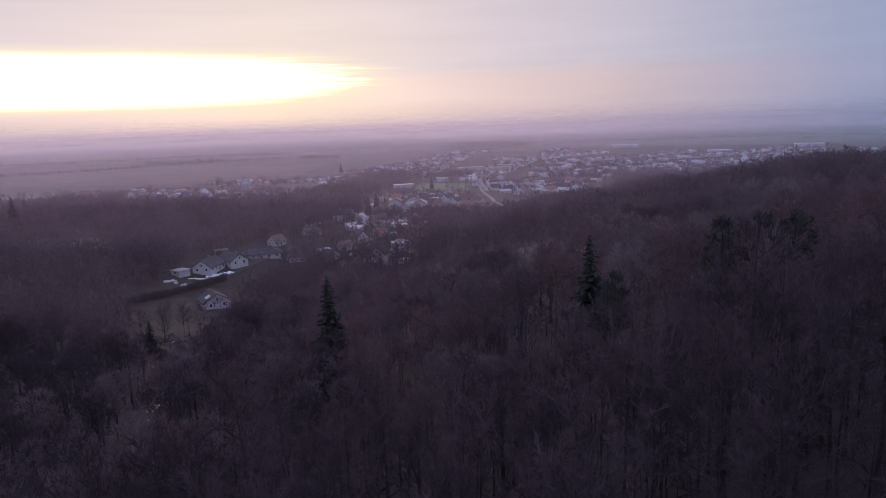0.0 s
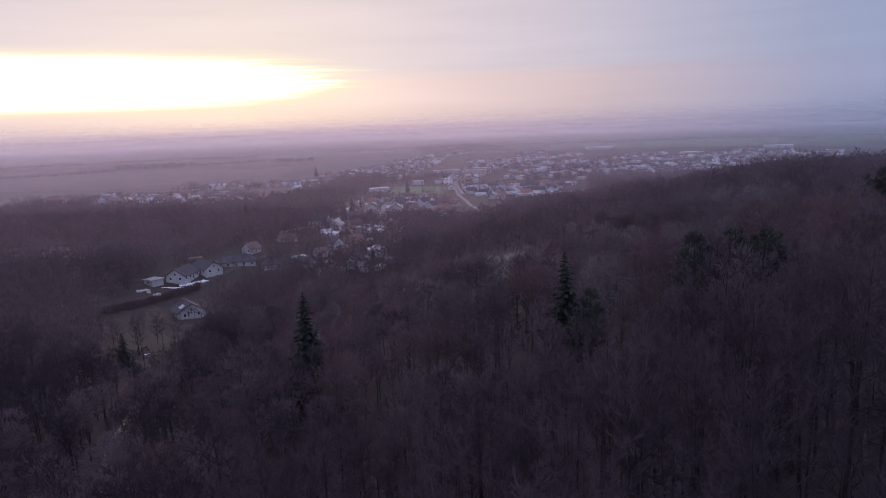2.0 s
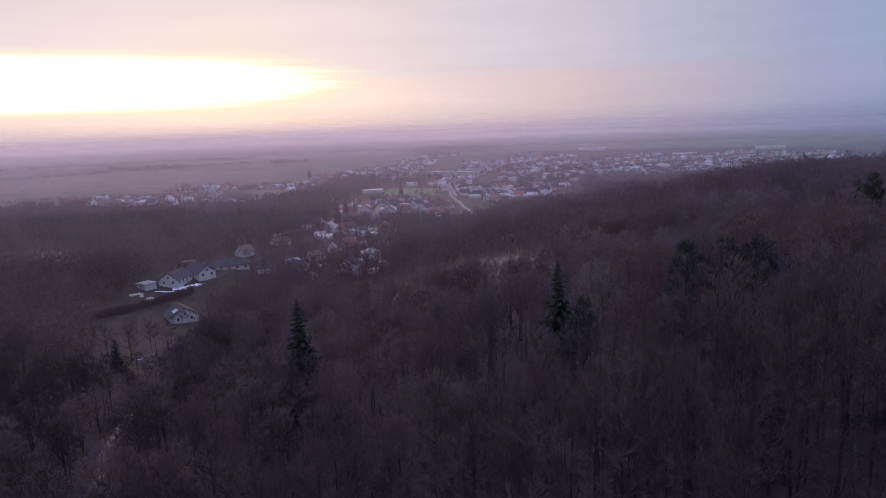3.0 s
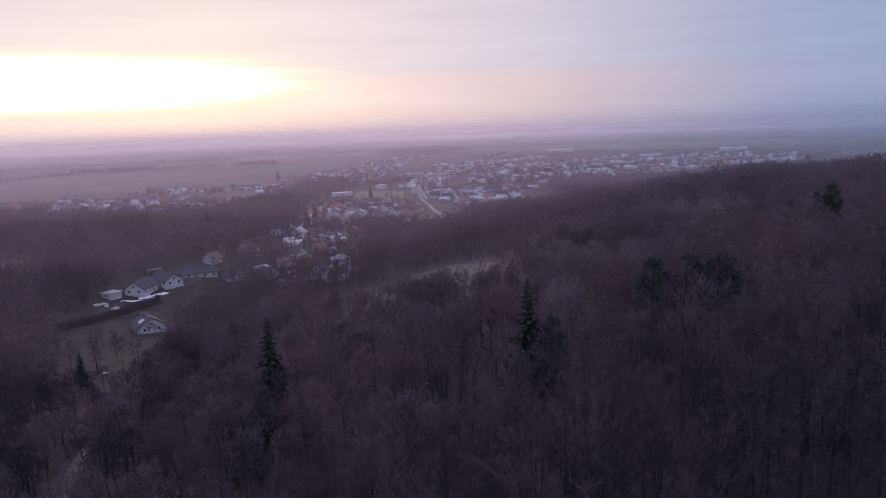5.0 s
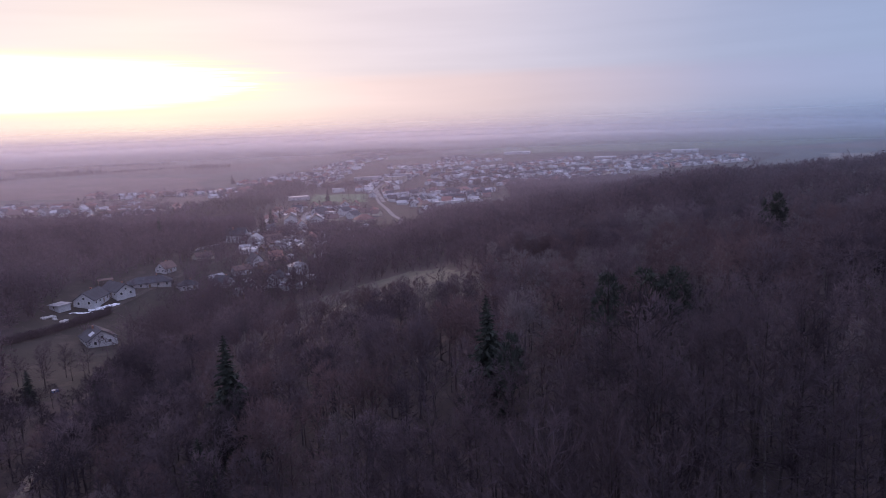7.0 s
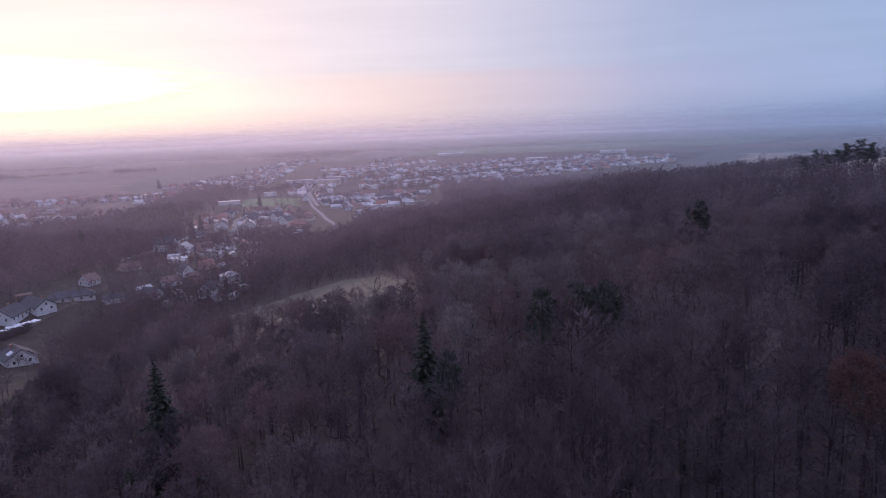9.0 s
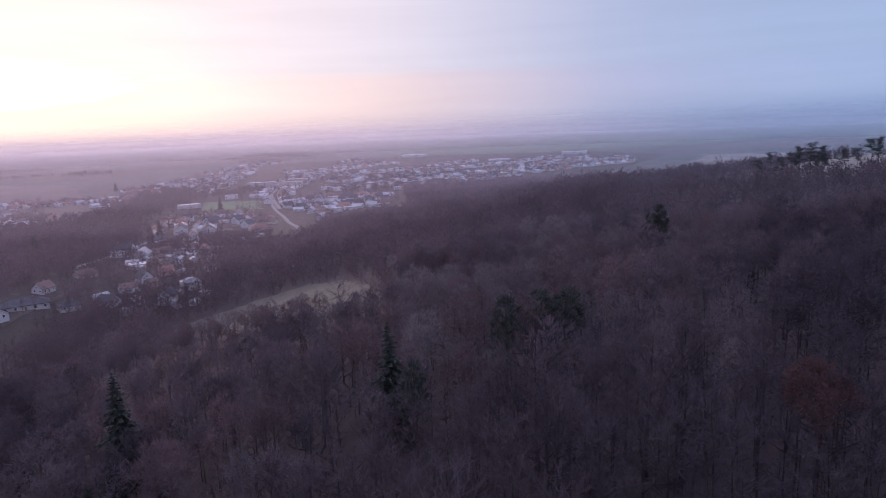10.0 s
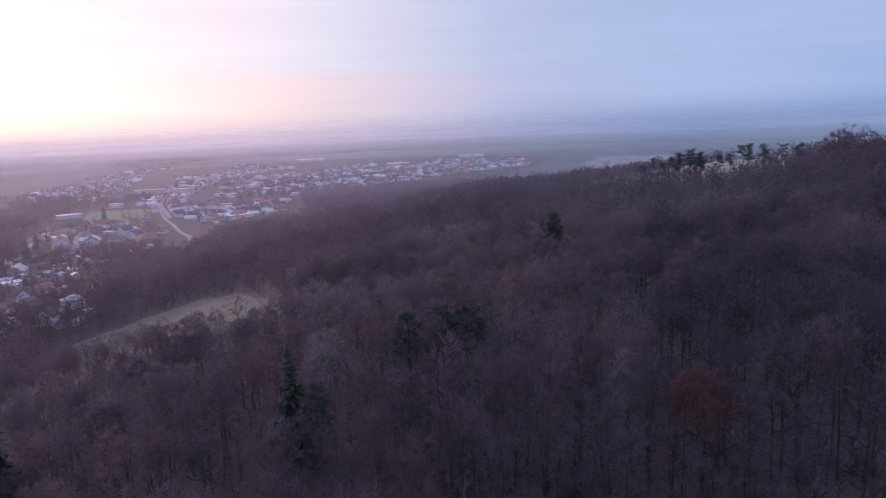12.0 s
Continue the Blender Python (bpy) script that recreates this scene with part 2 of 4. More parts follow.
# ------------------------------------------------------------------ the lie of the land
HILLS = [
    (-600, -300, 520, 11.6),
    (0, -500, 520, 53.4),
    (600, -200, 520, 45.1),
    (600, 400, 520, 46.2),
    (-500, 400, 520, 37.1),
    (0, 300, 520, -26.9),
    (300, 900, 520, -14.8),
    (-300, 900, 520, 6.5),
    (1000, 0, 520, -1.0),
    (-150, 150, 150, -1.5),
    (50, 50, 150, -15.0),
    (250, 50, 150, 22.3),
    (150, 250, 150, 22.1),
    (300, 250, 150, -15.2),
    (-150, 400, 150, 16.2),
    (50, 450, 150, -16.9),
    (200, 450, 150, 15.8),
    (440, 330, 150, 29.0),
    (0, 90, 65, -9.5),
    (50, 90, 65, 20.6),
    (-70, 170, 65, -10.9),
    (20, 210, 65, 4.7),
    (110, 170, 65, -7.0),
    (-90, 300, 65, -18.4),
    (-10, 320, 65, -11.8),
]

def land(x, y):
    """Height of the ground: a wooded hill over a valley that opens on a plain."""
    x, y = np.asarray(x, float), np.asarray(y, float)
    z = np.full(np.broadcast(x, y).shape, -42.0)
    for cx, cy, s, v in HILLS:
        z = z + v * np.exp(-((x - cx) ** 2 + (y - cy) ** 2) / (2 * s * s))
    r = np.hypot(x, y)
    far = np.clip((r - 2900) / 1950, 0, 1)
    z = z + 14 * far ** 1.6                                  # the plain swells a little far out
    z = z + 0.35 * np.sin(x / 7.3 + y / 11.0) * np.sin(y / 8.1) * np.exp(-r / 500)
    return z


def high(x, y):
    return float(land(x, y))


def inside(x, y, poly):
    """Which points lie in a polygon of the plan."""
    x, y = np.asarray(x, float), np.asarray(y, float)
    hit = np.zeros(x.shape, bool)
    for (x0, y0), (x1, y1) in zip(poly, poly[1:] + poly[:1]):
        if y0 != y1:
            hit ^= ((y0 > y) != (y1 > y)) & (x < (x1 - x0) * (y - y0) / (y1 - y0) + x0)
    return hit


def mesh_of(name, verts, faces, *mats, index=None, smooth=False):
    me = bpy.data.meshes.new(name)
    verts, faces = np.asarray(verts, np.float32), np.asarray(faces, np.int32)
    k = faces.shape[1]
    me.vertices.add(len(verts))
    me.vertices.foreach_set("co", verts.ravel())
    me.loops.add(faces.size)
    me.loops.foreach_set("vertex_index", faces.ravel())
    me.polygons.add(len(faces))
    me.polygons.foreach_set("loop_start", np.arange(0, faces.size, k, dtype=np.int32))
    for m in mats:
        me.materials.append(m)
    if index is not None:
        me.polygons.foreach_set("material_index", np.asarray(index, np.int32))
    me.polygons.foreach_set("use_smooth", np.full(len(faces), smooth))
    me.update(calc_edges=True)
    return me


def sheet(name, poly, lift, step, mat, label, category, smooth=True):
    """A patch of ground with an uneven outline, laid on the land."""
    xs, ys = [p[0] for p in poly], [p[1] for p in poly]
    nx, ny = int((max(xs) - min(xs)) / step) + 2, int((max(ys) - min(ys)) / step) + 2
    gx, gy = np.meshgrid(min(xs) + np.arange(nx + 1) * step, min(ys) + np.arange(ny + 1) * step)
    wob = step * 0.35
    gx2 = gx + wob * np.sin(gy * 1.7 / step + gx * 0.6 / step)
    gy2 = gy + wob * np.sin(gx * 1.9 / step + gy * 0.4 / step)
    z = land(gx2, gy2) + lift
    v = np.stack([gx2, gy2, z], -1).reshape(-1, 3)
    i = np.arange((nx + 1) * (ny + 1)).reshape(ny + 1, nx + 1)
    f = np.stack([i[:-1, :-1], i[:-1, 1:], i[1:, 1:], i[1:, :-1]], -1).reshape(-1, 4)
    mid = v[f].mean(1)
    f = f[inside(mid[:, 0], mid[:, 1], poly)]
    used, f = np.unique(f, return_inverse=True)
    ob = new(name, mesh_of(name, v[used], f.reshape(-1, 4), mat, smooth=smooth))
    return tagged(ob, label, category, kind="structure")


def ribbon(name, line, width, lift, mat, label, category, step=6.0):
    """A road along a line of the plan, laid on the land, with a little thickness at its edges."""
    pts = []
    for (x0, y0), (x1, y1) in zip(line, line[1:]):
        k = max(1, int(math.hypot(x1 - x0, y1 - y0) / step))
        pts += [(x0 + (x1 - x0) * i / k, y0 + (y1 - y0) * i / k) for i in range(k)]
    pts.append(line[-1])
    p = np.array(pts)
    for _ in range(6):
        p[1:-1] = (p[:-2] + 2 * p[1:-1] + p[2:]) / 4
    d = np.gradient(p, axis=0)
    d /= np.linalg.norm(d, axis=1)[:, None]
    side = np.stack([d[:, 1], -d[:, 0]], -1)
    cols = []
    for s, dz in ((-0.54, -0.5), (-0.5, 0), (0, 0.05), (0.5, 0), (0.54, -0.5)):
        q = p + side * width * s
        cols.append(np.column_stack([q, land(q[:, 0], q[:, 1]) + lift + dz]))
    v = np.stack(cols, 1)
    n, k = v.shape[:2]
    i = np.arange(n * k).reshape(n, k)
    f = np.stack([i[:-1, :-1], i[:-1, 1:], i[1:, 1:], i[1:, :-1]], -1).reshape(-1, 4)
    ob = new(name, mesh_of(name, v.reshape(-1, 3), f, mat))
    return tagged(ob, label, category, kind="structure")


def build_ground():
    radii = np.concatenate([[0, 0.01], np.arange(4, 60, 4), np.geomspace(60, 4880, 170)])
    ang = np.linspace(0, 2 * np.pi, 280, endpoint=False)
    r, a = np.meshgrid(radii[1:], ang, indexing="ij")
    x, y = r * np.sin(a), 100 + r * np.cos(a)
    far = np.hypot(x, y)
    x, y = np.where(far > 4880, x * 4880 / far, x), np.where(far > 4880, y * 4880 / far, y)
    v = np.stack([x, y, land(x, y)], -1).reshape(-1, 3)
    n, k = r.shape
    i = np.arange(n * k).reshape(n, k)
    j = np.roll(i, -1, 1)
    f = np.stack([i[:-1], i[1:], j[1:], j[:-1]], -1).reshape(-1, 4)
    c = v[f].mean(1)
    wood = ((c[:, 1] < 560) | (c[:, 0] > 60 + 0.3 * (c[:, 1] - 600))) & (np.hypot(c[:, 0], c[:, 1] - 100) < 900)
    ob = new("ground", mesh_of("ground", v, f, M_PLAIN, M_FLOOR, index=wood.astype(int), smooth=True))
    tagged(ob, "brown leaf-littered hillside falling to a wide flat farming plain", "ground", kind="structure")


build_ground()

# patches of the land
MEADOW = [(-30, 318), (-16, 290), (0, 258), (12, 240), (30, 205), (46, 206), (52, 226), (46, 260), (44, 300), (32, 324), (10, 330), (-10, 328)]
YARDS = [(-128, 288), (-112, 262), (-92, 216), (-78, 216), (-72, 250), (-84, 290), (-88, 330), (-60, 352), (-14, 352), (-2, 400), (9, 420),
         (32, 490), (54, 560), (66, 640), (70, 700), (-20, 700), (-66, 640), (-72, 560), (-84, 480), (-104, 420), (-132, 360)]
TOWN = [(-66, 640), (36, 640), (90, 690), (150, 745), (260, 880), (420, 1150), (800, 1350), (1250, 1800), (1200, 2150), (700, 2500), (0, 2400),
        (-110, 1900), (-170, 1400), (-110, 1100), (-90, 800)]
RIDGE_FIELD = [(262, 296), (272, 264), (330, 262), (420, 300), (430, 380), (330, 420), (275, 370)]
CLEARING = [(-214, 372), (-196, 360), (-165, 362), (-160, 378), (-180, 388), (-205, 388)]
sheet("meadow", MEADOW, 0.15, 3.0, M_MEADOW, "dry yellowish winter meadow sloping between the woods", "meadow")
sheet("garden_ground", YARDS, 0.12, 4.0, M_LAWN, "patchy winter lawns and gardens round the houses", "lawn")
sheet("town_ground", TOWN, 0.25, 18.0, M_LAWN, "dull green gardens and verges of the small town", "lawn")
sheet("hill_field", RIDGE_FIELD, 0.2, 5.0, M_PALE, "pale dry grass field on top of the ridge", "field")
sheet("clearing", CLEARING, 0.2, 3.0, M_EARTH, "brown cleared bank with felled branches", "clearing")
sheet("sports_pitch", [(-34, 1040), (44, 1010), (56, 1180), (-28, 1212)], 0.8, 9.0, M_PITCH, "green grass sports pitch at the edge of the town", "sports pitch", smooth=False)


# ------------------------------------------------------------------ trees
rng = np.random.default_rng(7)


def tube(p, r, sides):
    """A tapered tube along the points p with radii r: vertices and triangles."""
    p, r = np.asarray(p, float), np.asarray(r, float)
    a = np.arange(sides) * 2 * np.pi / sides
    d = p[-1] - p[0]
    d = d / np.linalg.norm(d)
    u = np.cross(d, (0.31, 0.95, 0.05))
    u /= np.linalg.norm(u)
    w = np.cross(d, u)
    ring = np.cos(a)[:, None] * u + np.sin(a)[:, None] * w
    v = (p[:, None] + ring[None] * r[:, None, None]).reshape(-1, 3)
    i = np.arange(len(v)).reshape(len(p), sides)
    j = np.roll(i, -1, 1)
    f = np.concatenate([np.stack([i[:-1], j[:-1], j[1:]], -1).reshape(-1, 3), np.stack([i[:-1], j[1:], i[1:]], -1).reshape(-1, 3)])
    return v, f


def slivers(base, tip, width, g):
    """Twigs: one long thin triangle each, turned at random."""
    d = tip - base
    u = np.cross(d, g.normal(size=d.shape))
    u /= np.linalg.norm(u, axis=1)[:, None] + 1e-9
    w = (width if np.ndim(width) else np.full(len(d), width))[:, None] / 2
    v = np.stack([base - u * w, base + u * w, tip], 1).reshape(-1, 3)
    return v, np.arange(len(v)).reshape(-1, 3)


def skin(base, tip, width, out, g, loose=0.5):
    """Sprays of twigs: thin triangles that lie in the skin of a crown, facing roughly along out."""
    d = tip - base
    out = out / (np.linalg.norm(out, axis=1)[:, None] + 1e-9)
    u = np.cross(d, out + g.normal(0, loose, d.shape))
    u /= np.linalg.norm(u, axis=1)[:, None] + 1e-9
    w = (width * g.uniform(0.6, 1.4, len(d)))[:, None] / 2
    v = np.stack([base - u * w, base + u * w, tip], 1).reshape(-1, 3)
    return v, np.arange(len(v)).reshape(-1, 3)


def joined(pieces):
    vs, fs, k = [], [], 0
    for v, f in pieces:
        vs.append(v)
        fs.append(f + k)
        k += len(v)
    return np.concatenate(vs), np.concatenate(fs)


def bare_tree(g, height, spread, limbs, subs, twigs, width, clear=0.35, sides=6, lean=0.007):
    """A leafless broad-leaved tree: (trunk), (crown of limbs, branches and twigs)."""
    k = 6 if sides > 4 else 3
    t = np.linspace(0, 1, k)
    bend = np.column_stack([np.cumsum(g.normal(0, lean, k)), np.cumsum(g.normal(0, lean, k)), t])
    bend[:, :2] -= bend[0, :2]
    p = bend * (height * 0.93)
    r0 = 0.011 * height + 0.03
    trunk = tube(p, r0 * (1 - 0.9 * t) * np.where(t == 0, 1.35, 1), sides)
    at = lambda s: np.array([np.interp(s, t, p[:, c]) for c in range(3)])
    crown = []
    b0, b1 = [], []
    s0, s1 = [], []
    for i in range(limbs):
        s = clear + (0.97 - clear) * ((i + g.random()) / limbs)
        a = i * 2.4 + g.normal(0, 0.4)
        up = 0.35 + 0.75 * (s - clear) / (1 - clear) + g.normal(0, 0.12)
        u = (s - clear) / (1 - clear)
        length = spread * (0.50 + 0.72 * math.sin(math.pi * (0.16 + 0.76 * u))) * g.uniform(0.82, 1.18)
        d = np.array([math.cos(a), math.sin(a), up])
        d /= np.linalg.norm(d)
        o = at(s)
        mid = o + d * length * 0.5
        end = mid + (d + (0, 0, 0.15)) * length * 0.5
        rl = r0 * 0.42 * (1.1 - s * 0.75)
        if sides > 4:
            crown.append(tube([o, mid, end], [rl, rl * 0.6, rl * 0.2], 3))
        else:
            s0.append(o), s1.append(end)
        for j in range(subs):
            q = g.uniform(0.2, 1.0)
            bo = o + (mid - o) * min(1, q * 2) + (end - mid) * max(0, q * 2 - 1)
            bd = d * 0.7 + g.normal(0, 0.6, 3) + (0, 0, 0.25)
            bd /= np.linalg.norm(bd)
            be = bo + bd * length * g.uniform(0.25, 0.55)
            b0.append(bo), b1.append(be)
    b0, b1 = np.array(b0), np.array(b1)
    if s0:
        crown.append(slivers(np.array(s0), np.array(s1), width * 2.4, g))
    crown.append(slivers(b0, b1 + (b1 - b0) * 0.3, width * 1.6, g))
    n = len(b0) * twigs
    i = np.repeat(np.arange(len(b0)), twigs)
    o = b0[i] + (b1 - b0)[i] * g.uniform(0.15, 1.1, n)[:, None]
    d = (b1 - b0)[i]
    d = d / np.linalg.norm(d, axis=1)[:, None] + g.normal(0, 0.75, (n, 3)) + (0, 0, 0.25)
    d /= np.linalg.norm(d, axis=1)[:, None]
    away = (o - (0, 0, height * (clear + 0.45 * (1 - clear)))) * (1, 1, 0.8) + (0, 0, 0.8)
    crown.append(skin(o, o + d * g.uniform(0.5, 1.25, n)[:, None] * spread * 0.24, width, away, g))
    return trunk, joined(crown)


def round_tree(g, height, spread, lobes, twigs, width, low=0.30, size=1.1, skirt=1.35):
    """A leafless tree seen from afar: trunk, boughs, and sprays of twigs gathered in rounded lobes."""
    foot = 0.010 * height + 0.04
    trunk = tube([(0, 0, 0), (g.normal(0, 0.2), g.normal(0, 0.2), height * 0.5), (0, 0, height * 0.9)], [foot, foot * 0.6, 0.03], 3)
    a = np.arange(lobes) * 2.399 + g.normal(0, 0.3, lobes)
    u = (np.arange(lobes) + 0.5) / lobes
    up = 1 - skirt * u                                       # from the top of the crown down to its skirt
    flat = np.sqrt(np.clip(1 - up ** 2, 0.05, 1))
    mid, tall = height * (1 + low) / 2, height * (1 - low) / 2
    way = np.column_stack([np.cos(a) * flat, np.sin(a) * flat, up])
    shell = way * (spread * 0.70, spread * 0.70, tall * 0.78) * g.uniform(0.75, 1.08, (lobes, 1)) + (0, 0, mid)
    stem = np.column_stack([0 * a, 0 * a, np.clip(shell[:, 2] - spread * 0.9, height * low * 0.7, None)])
    boughs = slivers(stem, stem + (shell - stem) * 1.05, width * 1.1, g)
    n = lobes * twigs
    i = np.repeat(np.arange(lobes), twigs)
    v = g.normal(0, 1, (n, 3)) + way[i] * 0.9 + (0, 0, 0.45)
    v /= np.linalg.norm(v, axis=1)[:, None]
    fat = (spread * 0.44 * g.uniform(0.75, 1.2, lobes))[i][:, None]
    o = shell[i] + v * fat * g.uniform(0.35, 1.0, (n, 1))
    d = v * 0.55 + g.normal(0, 0.5, (n, 3)) + (0, 0, 0.35)
    d /= np.linalg.norm(d, axis=1)[:, None]
    out = v * 0.6 + way[i] * 0.7 + (0, 0, 0.25) + g.normal(0, 0.12, (n, 3))
    spray = skin(o, o + d * size * g.uniform(0.5, 1.3, (n, 1)), width, out, g, 0.35)
    return joined([trunk, boughs, spray])


def spruce(g, height, spread, tiers, arms, tufts=5):
    """A conifer: (trunk), (tiers of drooping boughs with needle tufts)."""
    t = np.linspace(0, 1, 5)
    trunk = tube(np.column_stack([0 * t, 0 * t, t * height]), (0.010 * height + 0.04) * (1 - 0.95 * t), 6)
    b0, b1, w = [], [], []
    for i in range(tiers * arms):
        s = 0.08 + 0.91 * (i + g.random()) / (tiers * arms)
        reach = spread * (1 - s) ** 0.8 * g.uniform(0.72, 1.12) + 0.15
        a = i * 2.399 + g.normal(0, 0.3)
        o = np.array([0, 0, s * height])
        e = o + np.array([math.cos(a) * reach, math.sin(a) * reach, (-0.30 + 0.30 * s) * reach])
        b0.append(o), b1.append(e), w.append(0.30 + 0.36 * reach)
        for q in range(tufts):
            m = o + (e - o) * g.uniform(0.25, 1.0)
            side = np.array([-math.sin(a), math.cos(a), 0]) * g.choice((-1, 1))
            b0.append(m)
            b1.append(m + (e - o) * 0.35 * g.uniform(0.3, 1) + side * reach * 0.36 * g.uniform(0.4, 1) + (0, 0, -0.24 * reach * g.random()))
            w.append(0.18 + 0.16 * reach)
    return trunk, slivers(np.array(b0), np.array(b1), np.array(w), g)


def pine(g, height, spread, clear=0.55):
    """A tall pine: bare trunk, a few crooked limbs, flat clumps of needles at the top."""
    t = np.linspace(0, 1, 6)
    p = np.column_stack([np.cumsum(g.normal(0, 0.012, 6)) * height, np.cumsum(g.normal(0, 0.012, 6)) * height, t * height])
    p[:, :2] -= p[0, :2]
    trunk = [tube(p, (0.010 * height + 0.05) * (1 - 0.8 * t), 6)]
    b0, b1 = [], []
    for i in range(15):
        s = clear + (1 - clear) * (i + g.random()) / 15
        o = np.array([np.interp(s, t, p[:, c]) for c in range(3)])
        a = g.uniform(0, 6.28)
        k = spread * g.uniform(0.45, 1.1) * (1.15 - 0.6 * (s - clear) / (1 - clear))
        e = o + np.array([math.cos(a) * k, math.sin(a) * k, k * g.uniform(0.05, 0.5)])
        trunk.append(tube([o, e], [0.07, 0.02], 3))
        n = 100
        c = o + (e - o) * g.uniform(0.45, 1.1, n)[:, None] + g.normal(0, 1, (n, 3)) * (0.22 * spread, 0.22 * spread, 0.09 * spread)
        b0.append(c)
        b1.append(c + g.normal(0, 1, (n, 3)) * (0.42, 0.42, 0.22) + (0, 0, 0.2))
    return joined(trunk), slivers(np.concatenate(b0), np.concatenate(b1), 0.17, g)


def scatter(templates, xs, ys, sizes, g, sink=0.15):
    """Copies of the templates set on the land, all in one set of arrays."""
    vs, fs, k = [], [], 0
    zs = land(xs, ys) - sink
    pick = g.integers(0, len(templates), len(xs))
    turn = g.uniform(0, 2 * np.pi, len(xs))
    for ti, (v, f) in enumerate(templates):
        m = np.nonzero(pick == ti)[0]
        if not len(m):
            continue
        c, s, q = np.cos(turn[m])[:, None], np.sin(turn[m])[:, None], sizes[m][:, None]
        vs.append(np.stack([(v[:, 0] * c - v[:, 1] * s) * q + xs[m][:, None], (v[:, 0] * s + v[:, 1] * c) * q + ys[m][:, None], v[:, 2] * q + zs[m][:, None]], -1).reshape(-1, 3))
        fs.append((f[None] + (np.arange(len(m)) * len(v))[:, None, None]).reshape(-1, 3) + k)
        k += len(m) * len(v)
    return np.concatenate(vs), np.concatenate(fs)


def stuff(name, arrays, mat, label, category):
    v, f = arrays
    return tagged(new(name, mesh_of(name, v, f, mat)), label, category, kind="stuff")


def tree_thing(name, parts, label, category, group=""):
    """A tree that stands for itself: an empty at its foot with its trunk and crown."""
    root = tagged(new(name), label, category, group)
    root.empty_display_size = 0.5
    for pname, (v, f), mat in parts:
        ob = new(pname, mesh_of(pname, v, f, mat))
        ob.parent = root
    return root


def plant(root, x, y, size=1.0, turn=0.0, sink=0.1):
    m = pose(x, y, high(x, y) - sink, 0, 0, turn)
    root.matrix_basis = m @ Matrix.Diagonal((size, size, size, 1))
    return root


# where the woods stand, in plan
HOUSES_W = [(-131, 288), (-112, 262), (-95, 212), (-72, 206), (-70, 250), (-74, 300), (-64, 340), (-40, 346), (-14, 352), (-12, 400), (-5, 434), (8, 466),
            (24, 512), (42, 556), (58, 590), (74, 640), (92, 700), (130, 716), (170, 760), (235, 850), (330, 1000), (470, 1100), (-110, 1100), (-100, 800), (-74, 660), (-72, 560), (-72, 480), (-79, 428), (-94, 408), (-112, 382), (-127, 355)]
TRACK = [(-44, 96), (-53, 122), (-62, 148), (-66, 172), (-70, 196)]


def wooded(x, y):
    ok = ~inside(x, y, MEADOW) & ~inside(x, y, HOUSES_W) & ~inside(x, y, RIDGE_FIELD) & ~inside(x, y, CLEARING)
    for (x0, y0), (x1, y1) in zip(TRACK, TRACK[1:]):
        s = np.clip(((x - x0) * (x1 - x0) + (y - y0) * (y1 - y0)) / ((x1 - x0) ** 2 + (y1 - y0) ** 2), 0, 1)
        ok &= np.hypot(x - x0 - s * (x1 - x0), y - y0 - s * (y1 - y0)) > 3.0
    return ok


def stand(x0, x1, y0, y1, gap, g):
    """Places of trees, on an uneven grid."""
    gx, gy = np.meshgrid(np.arange(x0, x1, gap), np.arange(y0, y1, gap))
    x = (gx + g.uniform(-0.48, 0.48, gx.shape) * gap).ravel()
    y = (gy + g.uniform(-0.48, 0.48, gy.shape) * gap).ravel()
    m = wooded(x, y)
    return x[m], y[m]


def wedge(x, y, a0, a1):
    a = np.degrees(np.arctan2(x, y - 13.6))
    return (a > a0) & (a < a1)


def size_of(x, y, g):
    """Trees stand in groups of like height; low scrub towards the valley."""
    s = np.array([0.86 + 0.30 * noise.noise((a / 27, b / 27, 3.1)) + 0.16 * noise.noise((a / 7, b / 7, 9.1)) for a, b in zip(x, y)])
    d, az = np.hypot(x, y - 13.6), np.degrees(np.arctan2(x, y - 13.6))
    crest = np.clip((az - 30) / 5, 0, 1) * np.clip((54 - az) / 4, 0, 1) * np.clip((d - 205) / 40, 0, 1)
    s = s * (1 - 0.28 * crest)                              # low growth in front of the hill field
    s = s * (1 + 0.3 * np.clip((az - 50) / 6, 0, 1) * np.clip((d - 330) / 60, 0, 1))
    low = (x < -38) & (y > 188) & (y < 290) & (x > -108)
    scrub = (x > -50) & (x < 50) & (y > 184) & (y < 330)
    s = np.where(low, s * np.where(x < -62, 0.62, 0.85), np.where(scrub, s * np.where(x < -30, 0.95, 0.78), s))
    s = np.where((x > -32) & (x < 54) & (y < 345), s * np.interp(y, (150, 195), (1.0, 0.80)), s)   # lower towards the meadow
    s = np.where((x > 12) & (x < 88) & (y > 465) & (y < 640), s * 0.55, s)
    return np.clip(s + g.normal(0, 0.10, len(x)) * s, 0.25, 1.5)


def build_woods():
    g = np.random.default_rng(11)
    # the nearest trees, each a thing of its own
    x, y = stand(-100, 130, 40, 150, 4.1, g)
    d = np.hypot(x, y - 13.6)
    keep = wedge(x, y, -36, 62) & (d > 34)
    x, y, d = x[keep], y[keep], d[keep]
    order = np.argsort(d)
    near = order[:262]
    kinds = []
    for i in range(9):
        tr, cr = bare_tree(g, 15.8 + g.uniform(-1, 1.5), g.uniform(2.4, 3.7), 15, 8, 12, 0.055, clear=g.uniform(0.30, 0.52))
